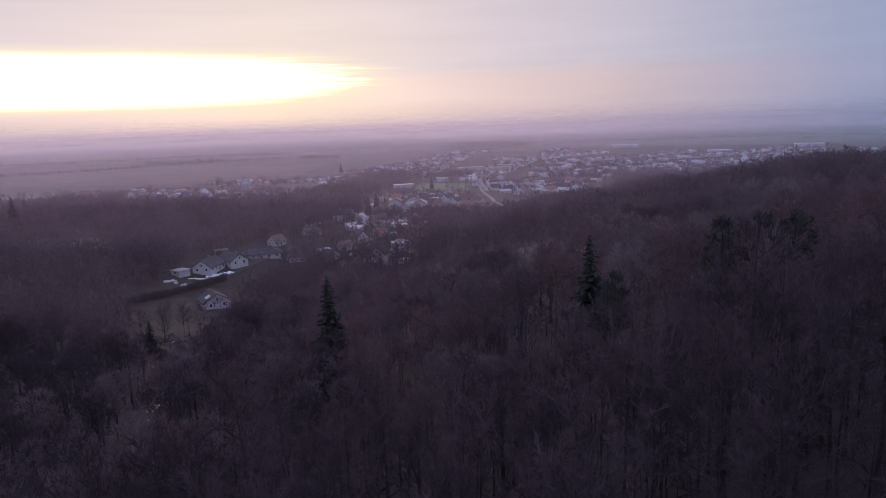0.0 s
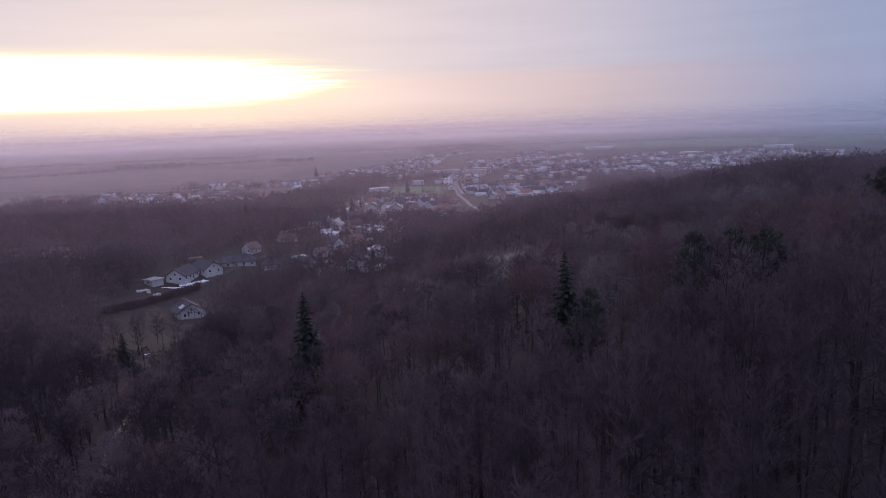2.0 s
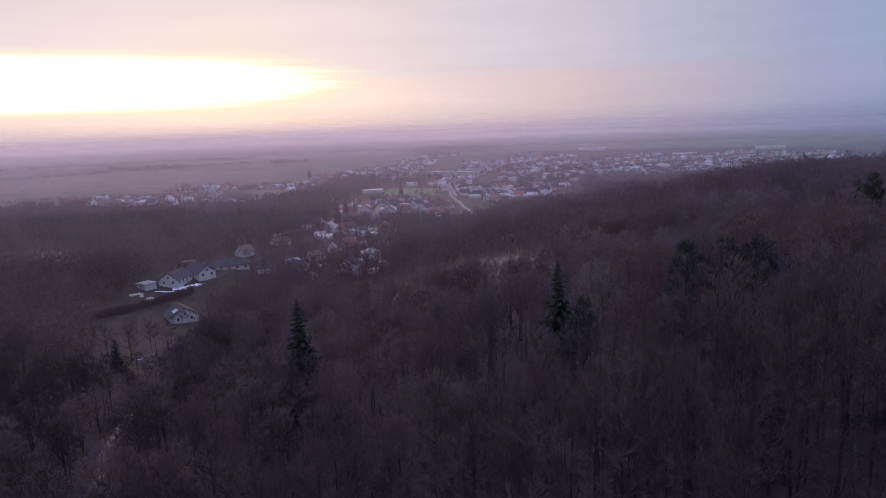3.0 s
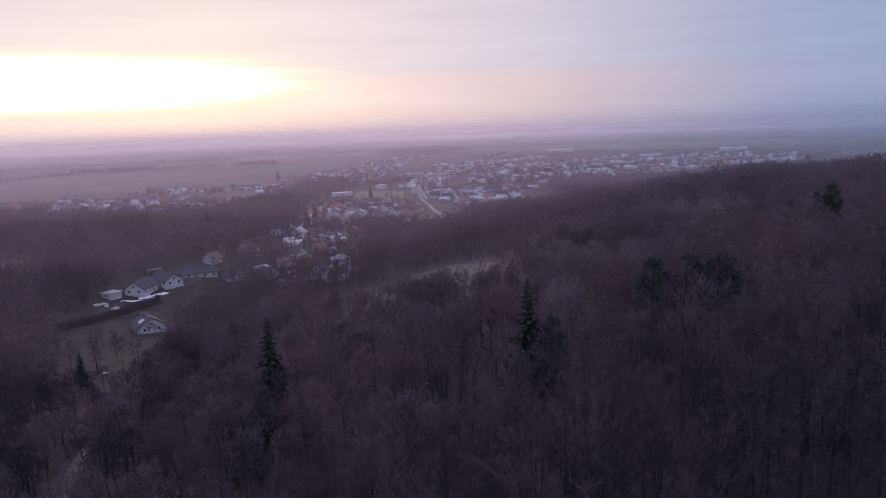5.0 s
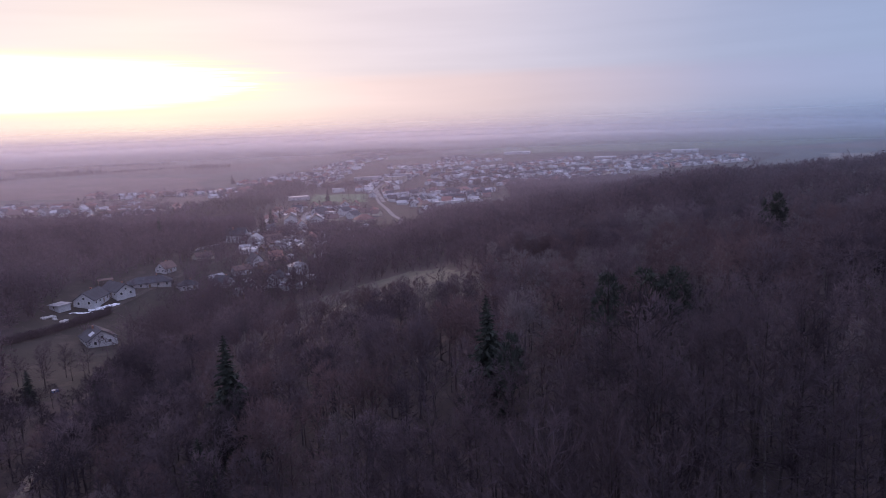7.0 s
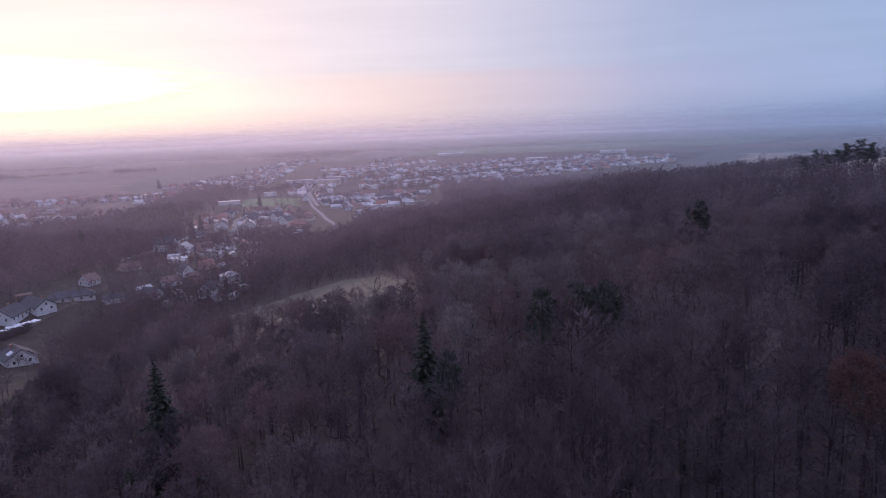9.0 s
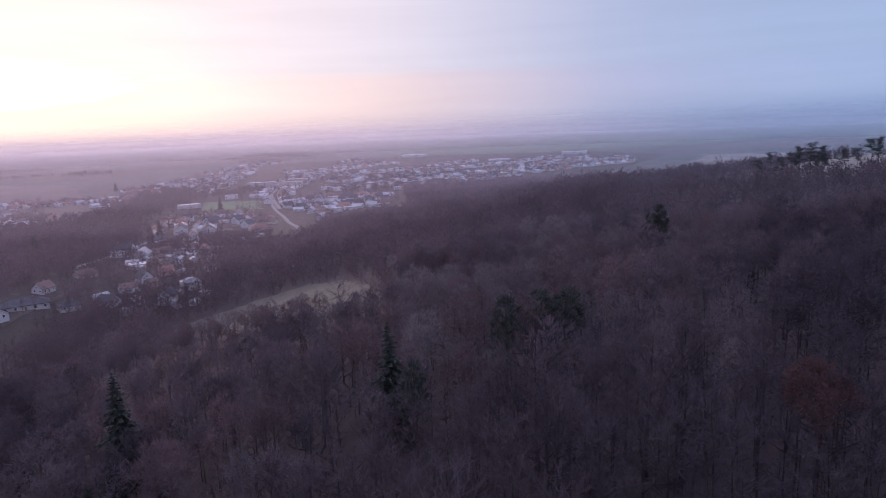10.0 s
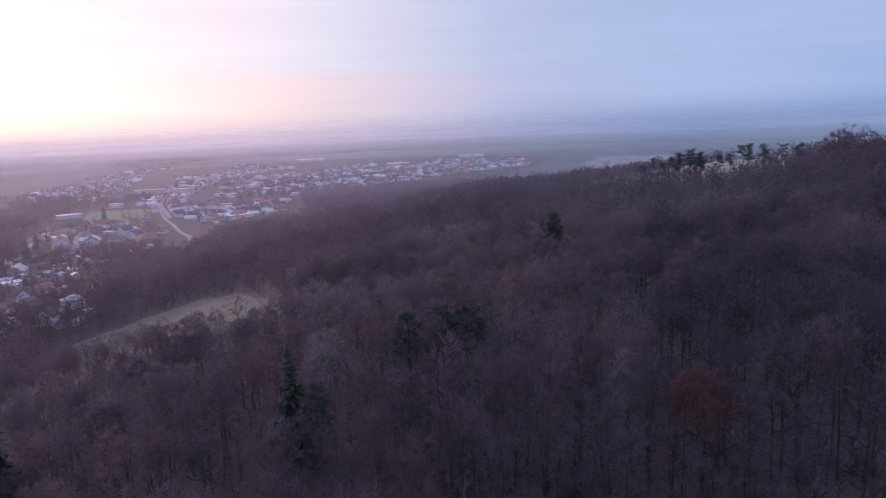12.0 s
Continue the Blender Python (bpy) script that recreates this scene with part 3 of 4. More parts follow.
        bark, twig = (M_BIRCH, M_TWIG_PALE) if i == 8 else (M_BARK, M_TWIG if i < 5 else M_TWIG_SHADE)
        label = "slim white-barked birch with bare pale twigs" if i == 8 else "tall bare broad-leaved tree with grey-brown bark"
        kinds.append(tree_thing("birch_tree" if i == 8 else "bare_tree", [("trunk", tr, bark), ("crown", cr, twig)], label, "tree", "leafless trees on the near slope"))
    sizes = size_of(x, y, g)
    used = set()
    for i in near:
        # trees towards the valley take the dark twigs: shade put into their colour
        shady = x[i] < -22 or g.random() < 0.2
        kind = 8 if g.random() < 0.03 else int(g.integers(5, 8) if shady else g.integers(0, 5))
        m = pose(x[i], y[i], high(x[i], y[i]) - 0.1, g.normal(0, 2), g.normal(0, 2), g.uniform(0, 360))
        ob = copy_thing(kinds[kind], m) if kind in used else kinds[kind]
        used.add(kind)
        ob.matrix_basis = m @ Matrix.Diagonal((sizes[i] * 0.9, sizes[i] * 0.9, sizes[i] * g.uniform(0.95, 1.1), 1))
    # slim trees standing round the spruce and in the open plot
    for k, (x1, y1, q) in enumerate(((-17.5, 124, 0.95), (-20.5, 126, 0.9), (-22.5, 127, 0.85), (-15.5, 127.5, 0.9), (-19, 121, 0.85), (-88, 246, 0.6), (-83, 252, 0.7), (-94, 262, 0.55), (-79, 236, 0.6), (-104, 276, 0.5), (-100, 262, 0.6), (-96, 248, 0.7), (-91, 237, 0.7), (-88, 230, 0.65), (-99, 238, 0.7), (-84, 240, 0.6), (-93, 228, 0.7),
                                     (-92, 367, 0.5), (-88, 370, 0.55), (-98, 366, 0.4), (-84, 376, 0.6), (-79, 366, 0.6), (-72, 360, 0.6))):
        m = pose(x1, y1, high(x1, y1) - 0.1, 0, 0, 61 * k)
        copy_thing(kinds[k % 8], m).matrix_basis = m @ Matrix.Diagonal((q, q, q, 1))
    # the woods behind them
    mid = [round_tree(g, 14.2 + g.uniform(-1.5, 2), g.uniform(2.8, 4.4), 15, 34, 0.16, g.uniform(0.20, 0.42), 1.1) for _ in range(12)]
    fars = [round_tree(g, 14 + g.uniform(-1.5, 2), g.uniform(3.8, 5.2), 10, 9, 0.55, g.uniform(0.02, 0.14), 1.9, 1.85) for _ in range(10)]
    broad = [round_tree(g, 14 + g.uniform(-1.5, 2), g.uniform(4.4, 6.0), 8, 8, 0.75, g.uniform(0.05, 0.2), 2.4, 1.8) for _ in range(6)]
    x2, y2 = stand(-200, 260, 40, 260, 6.0, g)
    d2 = np.hypot(x2, y2 - 13.6)
    reach = d[near].max()
    k2 = wedge(x2, y2, -37, 63) & (d2 > reach) & (d2 < 235)
    x2, y2 = x2[k2], y2[k2]
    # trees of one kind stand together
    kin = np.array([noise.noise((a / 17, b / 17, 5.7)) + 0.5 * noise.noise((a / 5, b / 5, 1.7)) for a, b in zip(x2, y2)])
    kin = kin + 0.6 * np.clip((x2 + 20) / 60, -1, 0)        # darker twigs towards the valley: its dimness put into the tree colour
    kin = kin - 0.5 * np.clip((np.degrees(np.arctan2(x2, y2 - 13.6)) - 33) / 14, 0, 1)   # and on the shady side of the hill: shade put into the colour
    kin = kin + 0.22 * np.exp(-((np.degrees(np.arctan2(x2, y2 - 13.6)) - 17) / 10) ** 2)   # paler twigs above the meadow: haze glow put into the tree colour
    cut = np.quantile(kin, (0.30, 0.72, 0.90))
    # darkest twigs likelier farther into the valley, again shade put into colour
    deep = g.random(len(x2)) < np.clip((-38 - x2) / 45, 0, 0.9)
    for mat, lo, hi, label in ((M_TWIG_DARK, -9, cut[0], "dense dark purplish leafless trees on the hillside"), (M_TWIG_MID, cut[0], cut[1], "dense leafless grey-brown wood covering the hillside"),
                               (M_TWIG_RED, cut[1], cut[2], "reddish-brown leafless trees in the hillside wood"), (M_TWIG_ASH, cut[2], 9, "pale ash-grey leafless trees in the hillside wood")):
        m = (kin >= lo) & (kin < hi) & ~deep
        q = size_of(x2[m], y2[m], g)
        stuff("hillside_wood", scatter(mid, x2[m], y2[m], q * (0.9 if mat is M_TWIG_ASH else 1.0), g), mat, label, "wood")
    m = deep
    stuff("valley_side_wood", scatter(mid, x2[m], y2[m], size_of(x2[m], y2[m], g), g), M_TWIG_SHADE, "dense leafless trees on the valley side, shade put into their colour", "wood")
    brush = [joined(bare_tree(g, 5.5, 1.9, 6, 3, 3, 0.06, clear=0.1, sides=3)) for _ in range(6)]
    xb, yb = stand(-120, 170, 40, 200, 4.8, g)
    kb = wedge(xb, yb, -37, 63) & (np.hypot(xb, yb - 13.6) > 30) & (np.hypot(xb, yb - 13.6) < 175)
    xb, yb = xb[kb], yb[kb]
    stuff("undergrowth", scatter(brush, xb, yb, g.uniform(0.5, 1.5, len(xb)), g), M_TWIG_SHADE, "bare saplings and brush under the trees", "undergrowth")
    x3, y3 = stand(-420, 640, 30, 700, 7.0, g)
    d3 = np.hypot(x3, y3 - 13.6)
    hill = (x3 > -15 + 0.1 * (y3 - 330))
    k3 = wedge(x3, y3, -37, 66) & (d3 >= 235) & (d3 < 700) & hill & (x3 < 140 + 0.5 * d3)
    x4, y4 = x3[k3], y3[k3]
    stuff("far_hillside_wood", scatter(fars, x4, y4, size_of(x4, y4, g), g), M_TWIG_FAR, "leafless brown wood on the farther hill", "wood")
    k5 = wedge(x3, y3, -37, 20) & (d3 >= 235) & ~hill & (y3 < 700)
    gx, gy = np.meshgrid(np.arange(140, 600, 11.5), np.arange(600, 1240, 11.5))
    x7, y7 = (gx + g.uniform(-4, 4, gx.shape)).ravel(), (gy + g.uniform(-4, 4, gy.shape)).ravel()
    k7 = inside(x7, y7, [(168, 700), (205, 790), (250, 985), (292, 1190), (360, 1215), (470, 1190), (540, 1100), (560, 900), (420, 640), (300, 600)])
    stuff("plain_wood", scatter(broad, x7[k7], y7[k7], g.uniform(0.8, 1.3, k7.sum()), g), M_TWIG_FAR, "leafless wood on the flat land behind the hill", "wood")
    x6, y6 = stand(-460, -60, 700, 1210, 8.5, g)
    k6 = inside(x6, y6, [(-460, 690), (-455, 900), (-400, 915), (-370, 800), (-260, 800), (-185, 840), (-150, 1000), (-150, 1180), (-100, 1205), (-84, 1000), (-78, 800), (-70, 690)])
    x5, y5 = np.concatenate([x3[k5], x6[k6]]), np.concatenate([y3[k5], y6[k6]])
    stuff("valley_wood", scatter(fars[:5], x5, y5, size_of(x5, y5, g) * 1.1, g), M_TWIG_FAR, "leafless purplish wood filling the valley", "wood")


build_woods()


# ------------------------------------------------------------------ single trees
def build_single_trees():
    g = np.random.default_rng(5)
    firs = []
    for k, (h, w, tiers) in enumerate(((20, 4.3, 17), (17, 3.2, 17), (13, 2.8, 14))):
        tr, cr = spruce(g, h, w, tiers, 11)
        firs.append((h, tree_thing("spruce_tree", [("trunk", tr, M_BARK), ("crown", cr, M_NEEDLE)], "dark green spruce rising among the bare trees", "tree", "spruces in the wood")))
    # x, y, height, which form
    first = [True, True, True]
    for x, y, crest, k in ((-18.9, 130.3, 39.3, 0), (102.3, 166.3, 52.6, 1), (21.2, 108.5, 48.4, 0), (-86, 214, 10, 2), (-57, 180, 17, 1), (-22, 118, 27, 2), (-237, 372, 38, 0), (-222, 380, 34, 1),
                       (-7.5, 1023, -12, 1), (-215, 1600, -18, 1), (-62, 640, 2, 2), (-120, 520, 16, 1), (-60, 700, 0, 0)):
        h = crest - high(x, y)
        base, kind = firs[k]
        m = pose(x, y, high(x, y) - 0.2, 0, 0, g.uniform(0, 360))
        ob = kind if first[k] else copy_thing(kind, m)
        first[k] = False
        q = h / base
        fat = q * (1.0 if k == 0 else 1.15)
        ob.matrix_basis = m @ Matrix.Diagonal((fat, fat, q, 1))
    pines = []
    for k in range(3):
        tr, cr = pine(g, 17, 2.6 + 0.4 * k)
        pines.append(tree_thing("pine_tree", [("trunk", tr, M_BARK), ("crown", cr, M_PINE)], "tall pine with a flat dark crown on the ridge", "tree", "pines on the ridge"))
    for k, (x, y, q) in enumerate(((238, 258, 0.98), (233, 262, 0.75), (244, 268, 0.8), (257, 296, 0.8), (246, 256, 0.8), (252, 258, 0.7), (255, 262, 0.9), (262, 256, 0.75),
                                   (270, 250, 0.95), (280, 246, 0.8), (288, 243, 0.85), (266, 254, 0.75), (276, 252, 0.98), (284, 250, 0.9), (226, 268, 0.75), (292, 238, 0.85), (249, 262, 1.0))):
        m = pose(x, y, high(x, y) - 0.2, 0, 0, g.uniform(0, 360))
        ob = pines[k] if k < 3 else copy_thing(pines[k % 3], m)
        ob.matrix_basis = m @ Matrix.Diagonal((q, q, q, 1))
    broad = []
    for k in range(2):
        tr = tube([(0, 0, 0), (0.1, 0, 8), (0, 0, 14)], [0.24, 0.16, 0.04], 6)
        cr = round_tree(g, 14.6, 2.6 + 0.3 * k, 20, 80, 0.20, 0.12, 0.7)
        broad.append(tree_thing("pine_tree", [("trunk", tr, M_BARK), ("crown", cr, M_NEEDLE)], "broad dark green pine among bare trees", "tree", "pines among the bare trees"))
    for k, (x, y, crest) in enumerate(((45.3, 108.6, 52.0), (48.6, 106.6, 52.0), (23, 101.5, 46), (39.5, 108.5, 51.6), (109, 171, 54.5))):
        q = (crest - high(x, y)) / 15.2
        fat = q * (0.75 if x < 40 or x > 100 else 0.95)
        m = pose(x, y, high(x, y) - 0.2, 0, 0, 77 * k)
        ob = broad[k] if k < 2 else copy_thing(broad[k % 2], m)
        ob.matrix_basis = m @ Matrix.Diagonal((fat, fat, q, 1))
    tr, cr = bare_tree(g, 15, 3.0, 14, 6, 4, 0.04, clear=0.5)
    lv = round_tree(g, 14.8, 2.9, 16, 220, 0.13, 0.60, 0.36)
    plant(tree_thing("beech_tree", [("trunk", tr, M_BARK), ("crown", cr, M_TWIG), ("foliage", lv, M_RUSSET)], "beech that keeps its withered russet leaves", "tree"), 49.6, 59.8, 1.08)
    # slim poplars beside the pitch
    tr, cr = bare_tree(g, 24, 2.2, 18, 5, 8, 0.12, clear=0.1)
    pop = tree_thing("poplar_tree", [("trunk", tr, M_BARK), ("crown", cr, M_TWIG_FAR)], "slim bare poplar beside the sports pitch", "tree", "poplars beside the pitch")
    for k, (x, y) in enumerate(((14, 1014), (22, 1010), (31, 1006), (40, 1002), (44, 1040))):
        m = pose(x, y, high(x, y), 0, 0, 70 * k)
        plant(pop if k == 0 else copy_thing(pop, m), x, y, 1.0 + 0.1 * (k % 2), 70 * k)
    # bushes and lone trees in the meadow
    bushes = []
    for k in range(3):
        tr, cr = bare_tree(g, 8.5, 3.4, 12, 6, 8, 0.05, clear=0.08, lean=0.05)
        bushes.append(tree_thing("bush", [("trunk", tr, M_BARK), ("crown", cr, M_TWIG if k else M_TWIG_PALE)], "round leafless bush on the dry meadow", "bush", "bushes on the meadow"))
    for k, (x, y, q) in enumerate(((9, 204, 1.0), (22, 214, 0.8), (33, 232, 1.15), (4, 214, 0.9), (15, 226, 0.6), (-8, 250, 0.8), (27, 200, 1.0), (-2, 236, 0.7), (40, 212, 0.8), (-16, 274, 0.8))):
        m = pose(x, y, high(x, y) - 0.1, 0, 0, 53 * k)
        plant(bushes[k] if k < 3 else copy_thing(bushes[k % 3], m), x, y, q, 53 * k)


build_single_trees()


# ------------------------------------------------------------------ houses
class Geo:
    """Vertices and faces of one part, gathered piece by piece."""

    def __init__(self):
        self.v, self.f = [], []

    def box(self, x0, x1, y0, y1, z0, z1):
        k = len(self.v)
        self.v += [(x, y, z) for z in (z0, z1) for x, y in ((x0, y0), (x1, y0), (x1, y1), (x0, y1))]
        self.f += [(k, k + 3, k + 2, k + 1), (k + 4, k + 5, k + 6, k + 7)] + [(k + i, k + (i + 1) % 4, k + 4 + (i + 1) % 4, k + 4 + i) for i in range(4)]
        return self

    def prism(self, outline, x0, x1):
        """An outline in y and z, drawn out along x."""
        k, n = len(self.v), len(outline)
        self.v += [(x0, y, z) for y, z in outline] + [(x1, y, z) for y, z in outline]
        self.f += [tuple(range(k + n - 1, k - 1, -1)), tuple(range(k + n, k + 2 * n))] + [(k + i, k + (i + 1) % n, k + n + (i + 1) % n, k + n + i) for i in range(n)]
        return self


def part(name, geo, mat, parent, label=""):
    me = bpy.data.meshes.new(name)
    me.from_pydata(geo.v, [], geo.f)
    me.materials.append(mat)
    me.update()
    ob = new(name, me)
    ob.parent = parent
    return tagged(ob, label)


def window_mesh():
    g = Geo()
    rings = [[(x * a, y, 0.7 + z * b) for x, z in ((-1, -1), (1, -1), (1, 1), (-1, 1))] for a, b, y in ((0.6, 0.7, 0.04), (0.6, 0.7, -0.06), (0.5, 0.6, -0.06), (0.5, 0.6, 0.04))]
    g.v = [p for ring in rings for p in ring]
    g.f = [(4 * r + i, 4 * r + (i + 1) % 4, 4 * ((r + 1) % 4) + (i + 1) % 4, 4 * ((r + 1) % 4) + i) for r in range(4) for i in range(4)]
    me = bpy.data.meshes.new("window")
    me.from_pydata(g.v, [], g.f)
    me.materials.append(M_FRAME)
    p = Geo().box(-0.5, 0.5, -0.01, 0.03, 0.1, 1.3)
    pm = bpy.data.meshes.new("pane")
    pm.from_pydata(p.v, [], p.f)
    pm.materials.append(G_PANE)
    return me, pm


WINDOW, PANE = window_mesh()


def add_window(parent, x, y, z, turn, wide=1.0, tall=1.0):
    """A framed window with its pane, looking to local -y turned by turn."""
    w = new("window", WINDOW)
    w.parent = parent
    w.matrix_basis = pose(x, y, z, 0, 0, turn) @ Matrix.Diagonal((wide, 1, tall, 1))
    p = new("pane", PANE)
    p.parent = w
    return w


def house(label, long, wide, eave, rise, wall, roof, hip=False, storeys=1, chimney=True, sides=(2, 2, 1, 1), name="house", category="house", roof_label="", door=True, attic=True):
    """A house on its own base point, ridge along x. sides: windows on the front (-y), back (+y), left (-x) and right (+x) walls of each storey."""
    root = tagged(new(name), label, category)
    lx, wy = long / 2, wide / 2
    g = Geo()
    if hip:
        g.box(-lx, lx, -wy, wy, -2.5, eave)
    else:
        g.prism([(-wy, -2.5), (wy, -2.5), (wy, eave), (0, eave + rise), (-wy, eave)], -lx, lx)
    part("wall", g, wall, root)
    o, t = 0.55, 0.25
    drop = rise * o / wy
    g = Geo()
    if hip:
        k = max(0.0, lx - wy)
        a, b = lx + o, wy + o
        g.v = [(-a, -b, eave - 0.1), (a, -b, eave - 0.1), (a, b, eave - 0.1), (-a, b, eave - 0.1), (-a, -b, eave + 0.12), (a, -b, eave + 0.12), (a, b, eave + 0.12), (-a, b, eave + 0.12),
               (-k - 0.05, 0, eave + rise + 0.15), (k + 0.05, 0, eave + rise + 0.15)]
        g.f = [(3, 2, 1, 0), (0, 1, 5, 4), (1, 2, 6, 5), (2, 3, 7, 6), (3, 0, 4, 7), (4, 5, 9, 8), (5, 6, 9), (6, 7, 8, 9), (7, 4, 8)]
    else:
        g.prism([(-wy - o, eave - drop + 0.02), (0, eave + rise + 0.02), (wy + o, eave - drop + 0.02), (wy + o, eave - drop + t), (0, eave + rise + t + 0.08), (-wy - o, eave - drop + t)], -lx - o, lx + o)
    rf = part("roof", g, roof, root, roof_label)
    if chimney:
        c = Geo().box(-0.35, 0.35, -0.3, 0.3, -1.2, 1.0).box(-0.45, 0.45, -0.4, 0.4, 1.0, 1.15)
        ch = part("chimney", c, M_BRICK, rf)
        ch.location = (lx * 0.35, wy * 0.22, eave + rise * 0.9)
    step_up = eave / storeys
    for s in range(storeys):
        z = s * step_up + min(1.0, step_up * 0.35)
        for i in range(sides[0]):
            if door and s == 0 and i == sides[0] // 2 and sides[0] > 1:
                d = part("door", Geo().box(-0.5, 0.5, -0.04, 0.03, 0, 2.05), M_WOOD, root)
                d.location = ((i + 0.5) / sides[0] * long - lx, -wy - 0.02, 0.05)
                continue
            add_window(root, (i + 0.5) / sides[0] * long - lx, -wy - 0.02, z, 0)
        for i in range(sides[1]):
            add_window(root, (i + 0.5) / sides[1] * long - lx, wy + 0.02, z, 180)
        for i in range(sides[2]):
            add_window(root, -lx - 0.02, (i + 0.5) / sides[2] * wide - wy, z, -90)
        for i in range(sides[3]):
            add_window(root, lx + 0.02, (i + 0.5) / sides[3] * wide - wy, z, 90)
    if attic and not hip and rise > 2.4:
        if sides[2]:
            add_window(root, -lx - 0.02, 0, eave + 0.35, -90, 0.9, 0.8)
        if sides[3]:
            add_window(root, lx + 0.02, 0, eave + 0.35, 90, 0.9, 0.8)
    return root


TAKEN = []


def settle(root, x, y, turn, up=0.0):
    TAKEN.append((x, y))
    q = 0.8 if x > -90 and y < 700 else 1.0                 # the older cottages are small
    root.matrix_basis = pose(x, y, high(x, y) + up, 0, 0, turn) @ Matrix.Diagonal((q, q, q, 1))
    return root


LEFT_VILLAGE = [(-338, 1240, 20), (-262, 929, 8), (-398, 1097, 40), (-427, 1061, 75), (-327, 993, 15), (-303, 1001, 70), (-284, 1305, 10), (-241, 974, 50), (-360, 1040, 20), (-455, 1090, 5), (-285, 960, 100)]


def build_near_houses():
    white_dark = "white rendered bungalow with a dark tiled gable roof"
    a = settle(house(white_dark, 14, 9.5, 2.9, 3.2, W_WHITE, R_SLATE, sides=(4, 3, 2, 2)), -112, 349, 80)
    settle(house("low white flat-roofed garage beside the bungalow", 6, 6, 2.7, 0.4, W_WHITE, R_GREY, hip=True, sides=(0, 0, 1, 0), chimney=False, name="garage", category="garage", door=False), -122, 338.5, 57)
    b = settle(house("white bungalow with a dark gable roof beside the lane", 15, 9, 2.8, 3.0, W_WHITE, R_SLATE, sides=(4, 3, 2, 2)), -104, 362, -48)
    c = settle(house("new white house with a dark roof and a roof light", 11.5, 11, 2.9, 3.3, W_WHITE, R_SLATE, sides=(3, 3, 2, 2)), -95.5, 302, 122)
    sky = part("roof_light", Geo().box(-1.6, 1.6, -1.1, 1.1, -0.05, 0.12), G_SKYLIGHT, c, "pale shining roof light")
    sky.matrix_basis = pose(-2.2, 2.9, 4.75, -31, 0, 0)
    settle(house("long low bungalow with a dark hipped roof", 20, 9, 2.7, 2.6, W_GREY, R_SLATE, hip=True, sides=(5, 4, 2, 2)), -93, 376, 14, -1.0)
    settle(house("house with a brown gable roof and grey gable", 10, 8.5, 3.0, 3.6, W_GREY, R_BROWN, sides=(3, 2, 2, 2)), -89.5, 397, 60)
    settle(house("small dark-roofed bungalow behind bare trees", 12, 8, 2.7, 2.5, W_GREY, R_SLATE, hip=True), -74, 372, 20)
    settle(house("cottage with a dark roof among bare trees", 11, 8, 3.0, 3.2, W_GREY, R_SLATE, sides=(3, 2, 1, 1)), -57, 374, -35)
    settle(house("bungalow with a dull brown roof", 13, 9, 2.8, 2.2, W_CREAM, R_BROWN), -75, 425, 35)
    settle(house("flat-roofed pale grey building with a wide cornice", 13, 9, 3.4, 0.5, W_GREY, R_PALE, hip=True, chimney=False), -52, 444, 12)
    settle(house("white house with a steep dark roof", 10, 8.5, 3.6, 4.4, W_WHITE, R_SLATE, sides=(3, 2, 2, 2)), -44, 406, -62)
    settle(house("white house with a low brown roof among bare trees", 11, 8, 3.2, 2.4, W_WHITE, R_BROWN), -50, 391, 25)
    settle(house("tall white two-storey house behind bare trees", 9, 9, 5.8, 3.4, W_WHITE, R_SLATE, storeys=2, sides=(3, 2, 2, 3)), -30, 366, 68)
    settle(house("white two-storey house with a grey hipped roof", 11, 9, 5.4, 2.4, W_WHITE, R_GREY, hip=True, storeys=2, sides=(3, 3, 2, 2)), -20, 382, 20)
    settle(house("small house with a red tiled roof", 9, 7.5, 3.0, 3.2, W_PINK, R_RED), -34, 417, 15)
    settle(house("house with a bright red tiled roof", 12, 9, 3.4, 4.0, W_CREAM, R_RED, sides=(3, 2, 2, 2)), -17, 512, 80)
    settle(house("long farmhouse with a brownish red roof", 22, 9, 3.2, 3.6, W_CREAM, R_BROWN, sides=(6, 4, 1, 1)), -46, 514, 28)
    settle(house("long outbuilding with a faded red roof", 18, 8, 3.0, 2.8, W_CREAM, R_RED, sides=(4, 3, 1, 1)), -47, 566, 24)
    settle(house("flat grey shed roof beside the farmhouse", 12, 7, 2.8, 0.6, W_GREY, R_PALE, hip=True, chimney=False, name="shed", category="shed", door=False), -33, 540, 20)
    settle(house("tall white two-storey house with a steep brown roof", 11, 10, 5.8, 4.6, W_WHITE, R_BROWN, storeys=2, sides=(3, 2, 3, 3)), -29, 650, 96)
    settle(house("white house with a dark roof at the lane", 12, 9, 3.2, 3.6, W_WHITE, R_SLATE), -58, 655, 40)
    settle(house("large villa with a wide red hipped roof", 24, 17, 4.0, 5.6, W_CREAM, R_RED, hip=True, storeys=1, sides=(6, 5, 4, 4)), 29, 696, 12)
    settle(house("white house with a broad round-looking gable", 11, 10, 5.0, 3.8, W_WHITE, R_RED, storeys=2, sides=(3, 2, 3, 3)), 15, 930, 92)
    for k, (x, y, turn) in enumerate(LEFT_VILLAGE):
        settle(house("pale house among bare trees below the fields", 17, 10, 3.4, 3.6, W_WHITE if k % 3 != 2 else W_CREAM, (R_GREY, R_BROWN, R_BROWN, R_RED, R_PALE)[k % 5], sides=(4, 2, 2, 2)), x, y, turn)
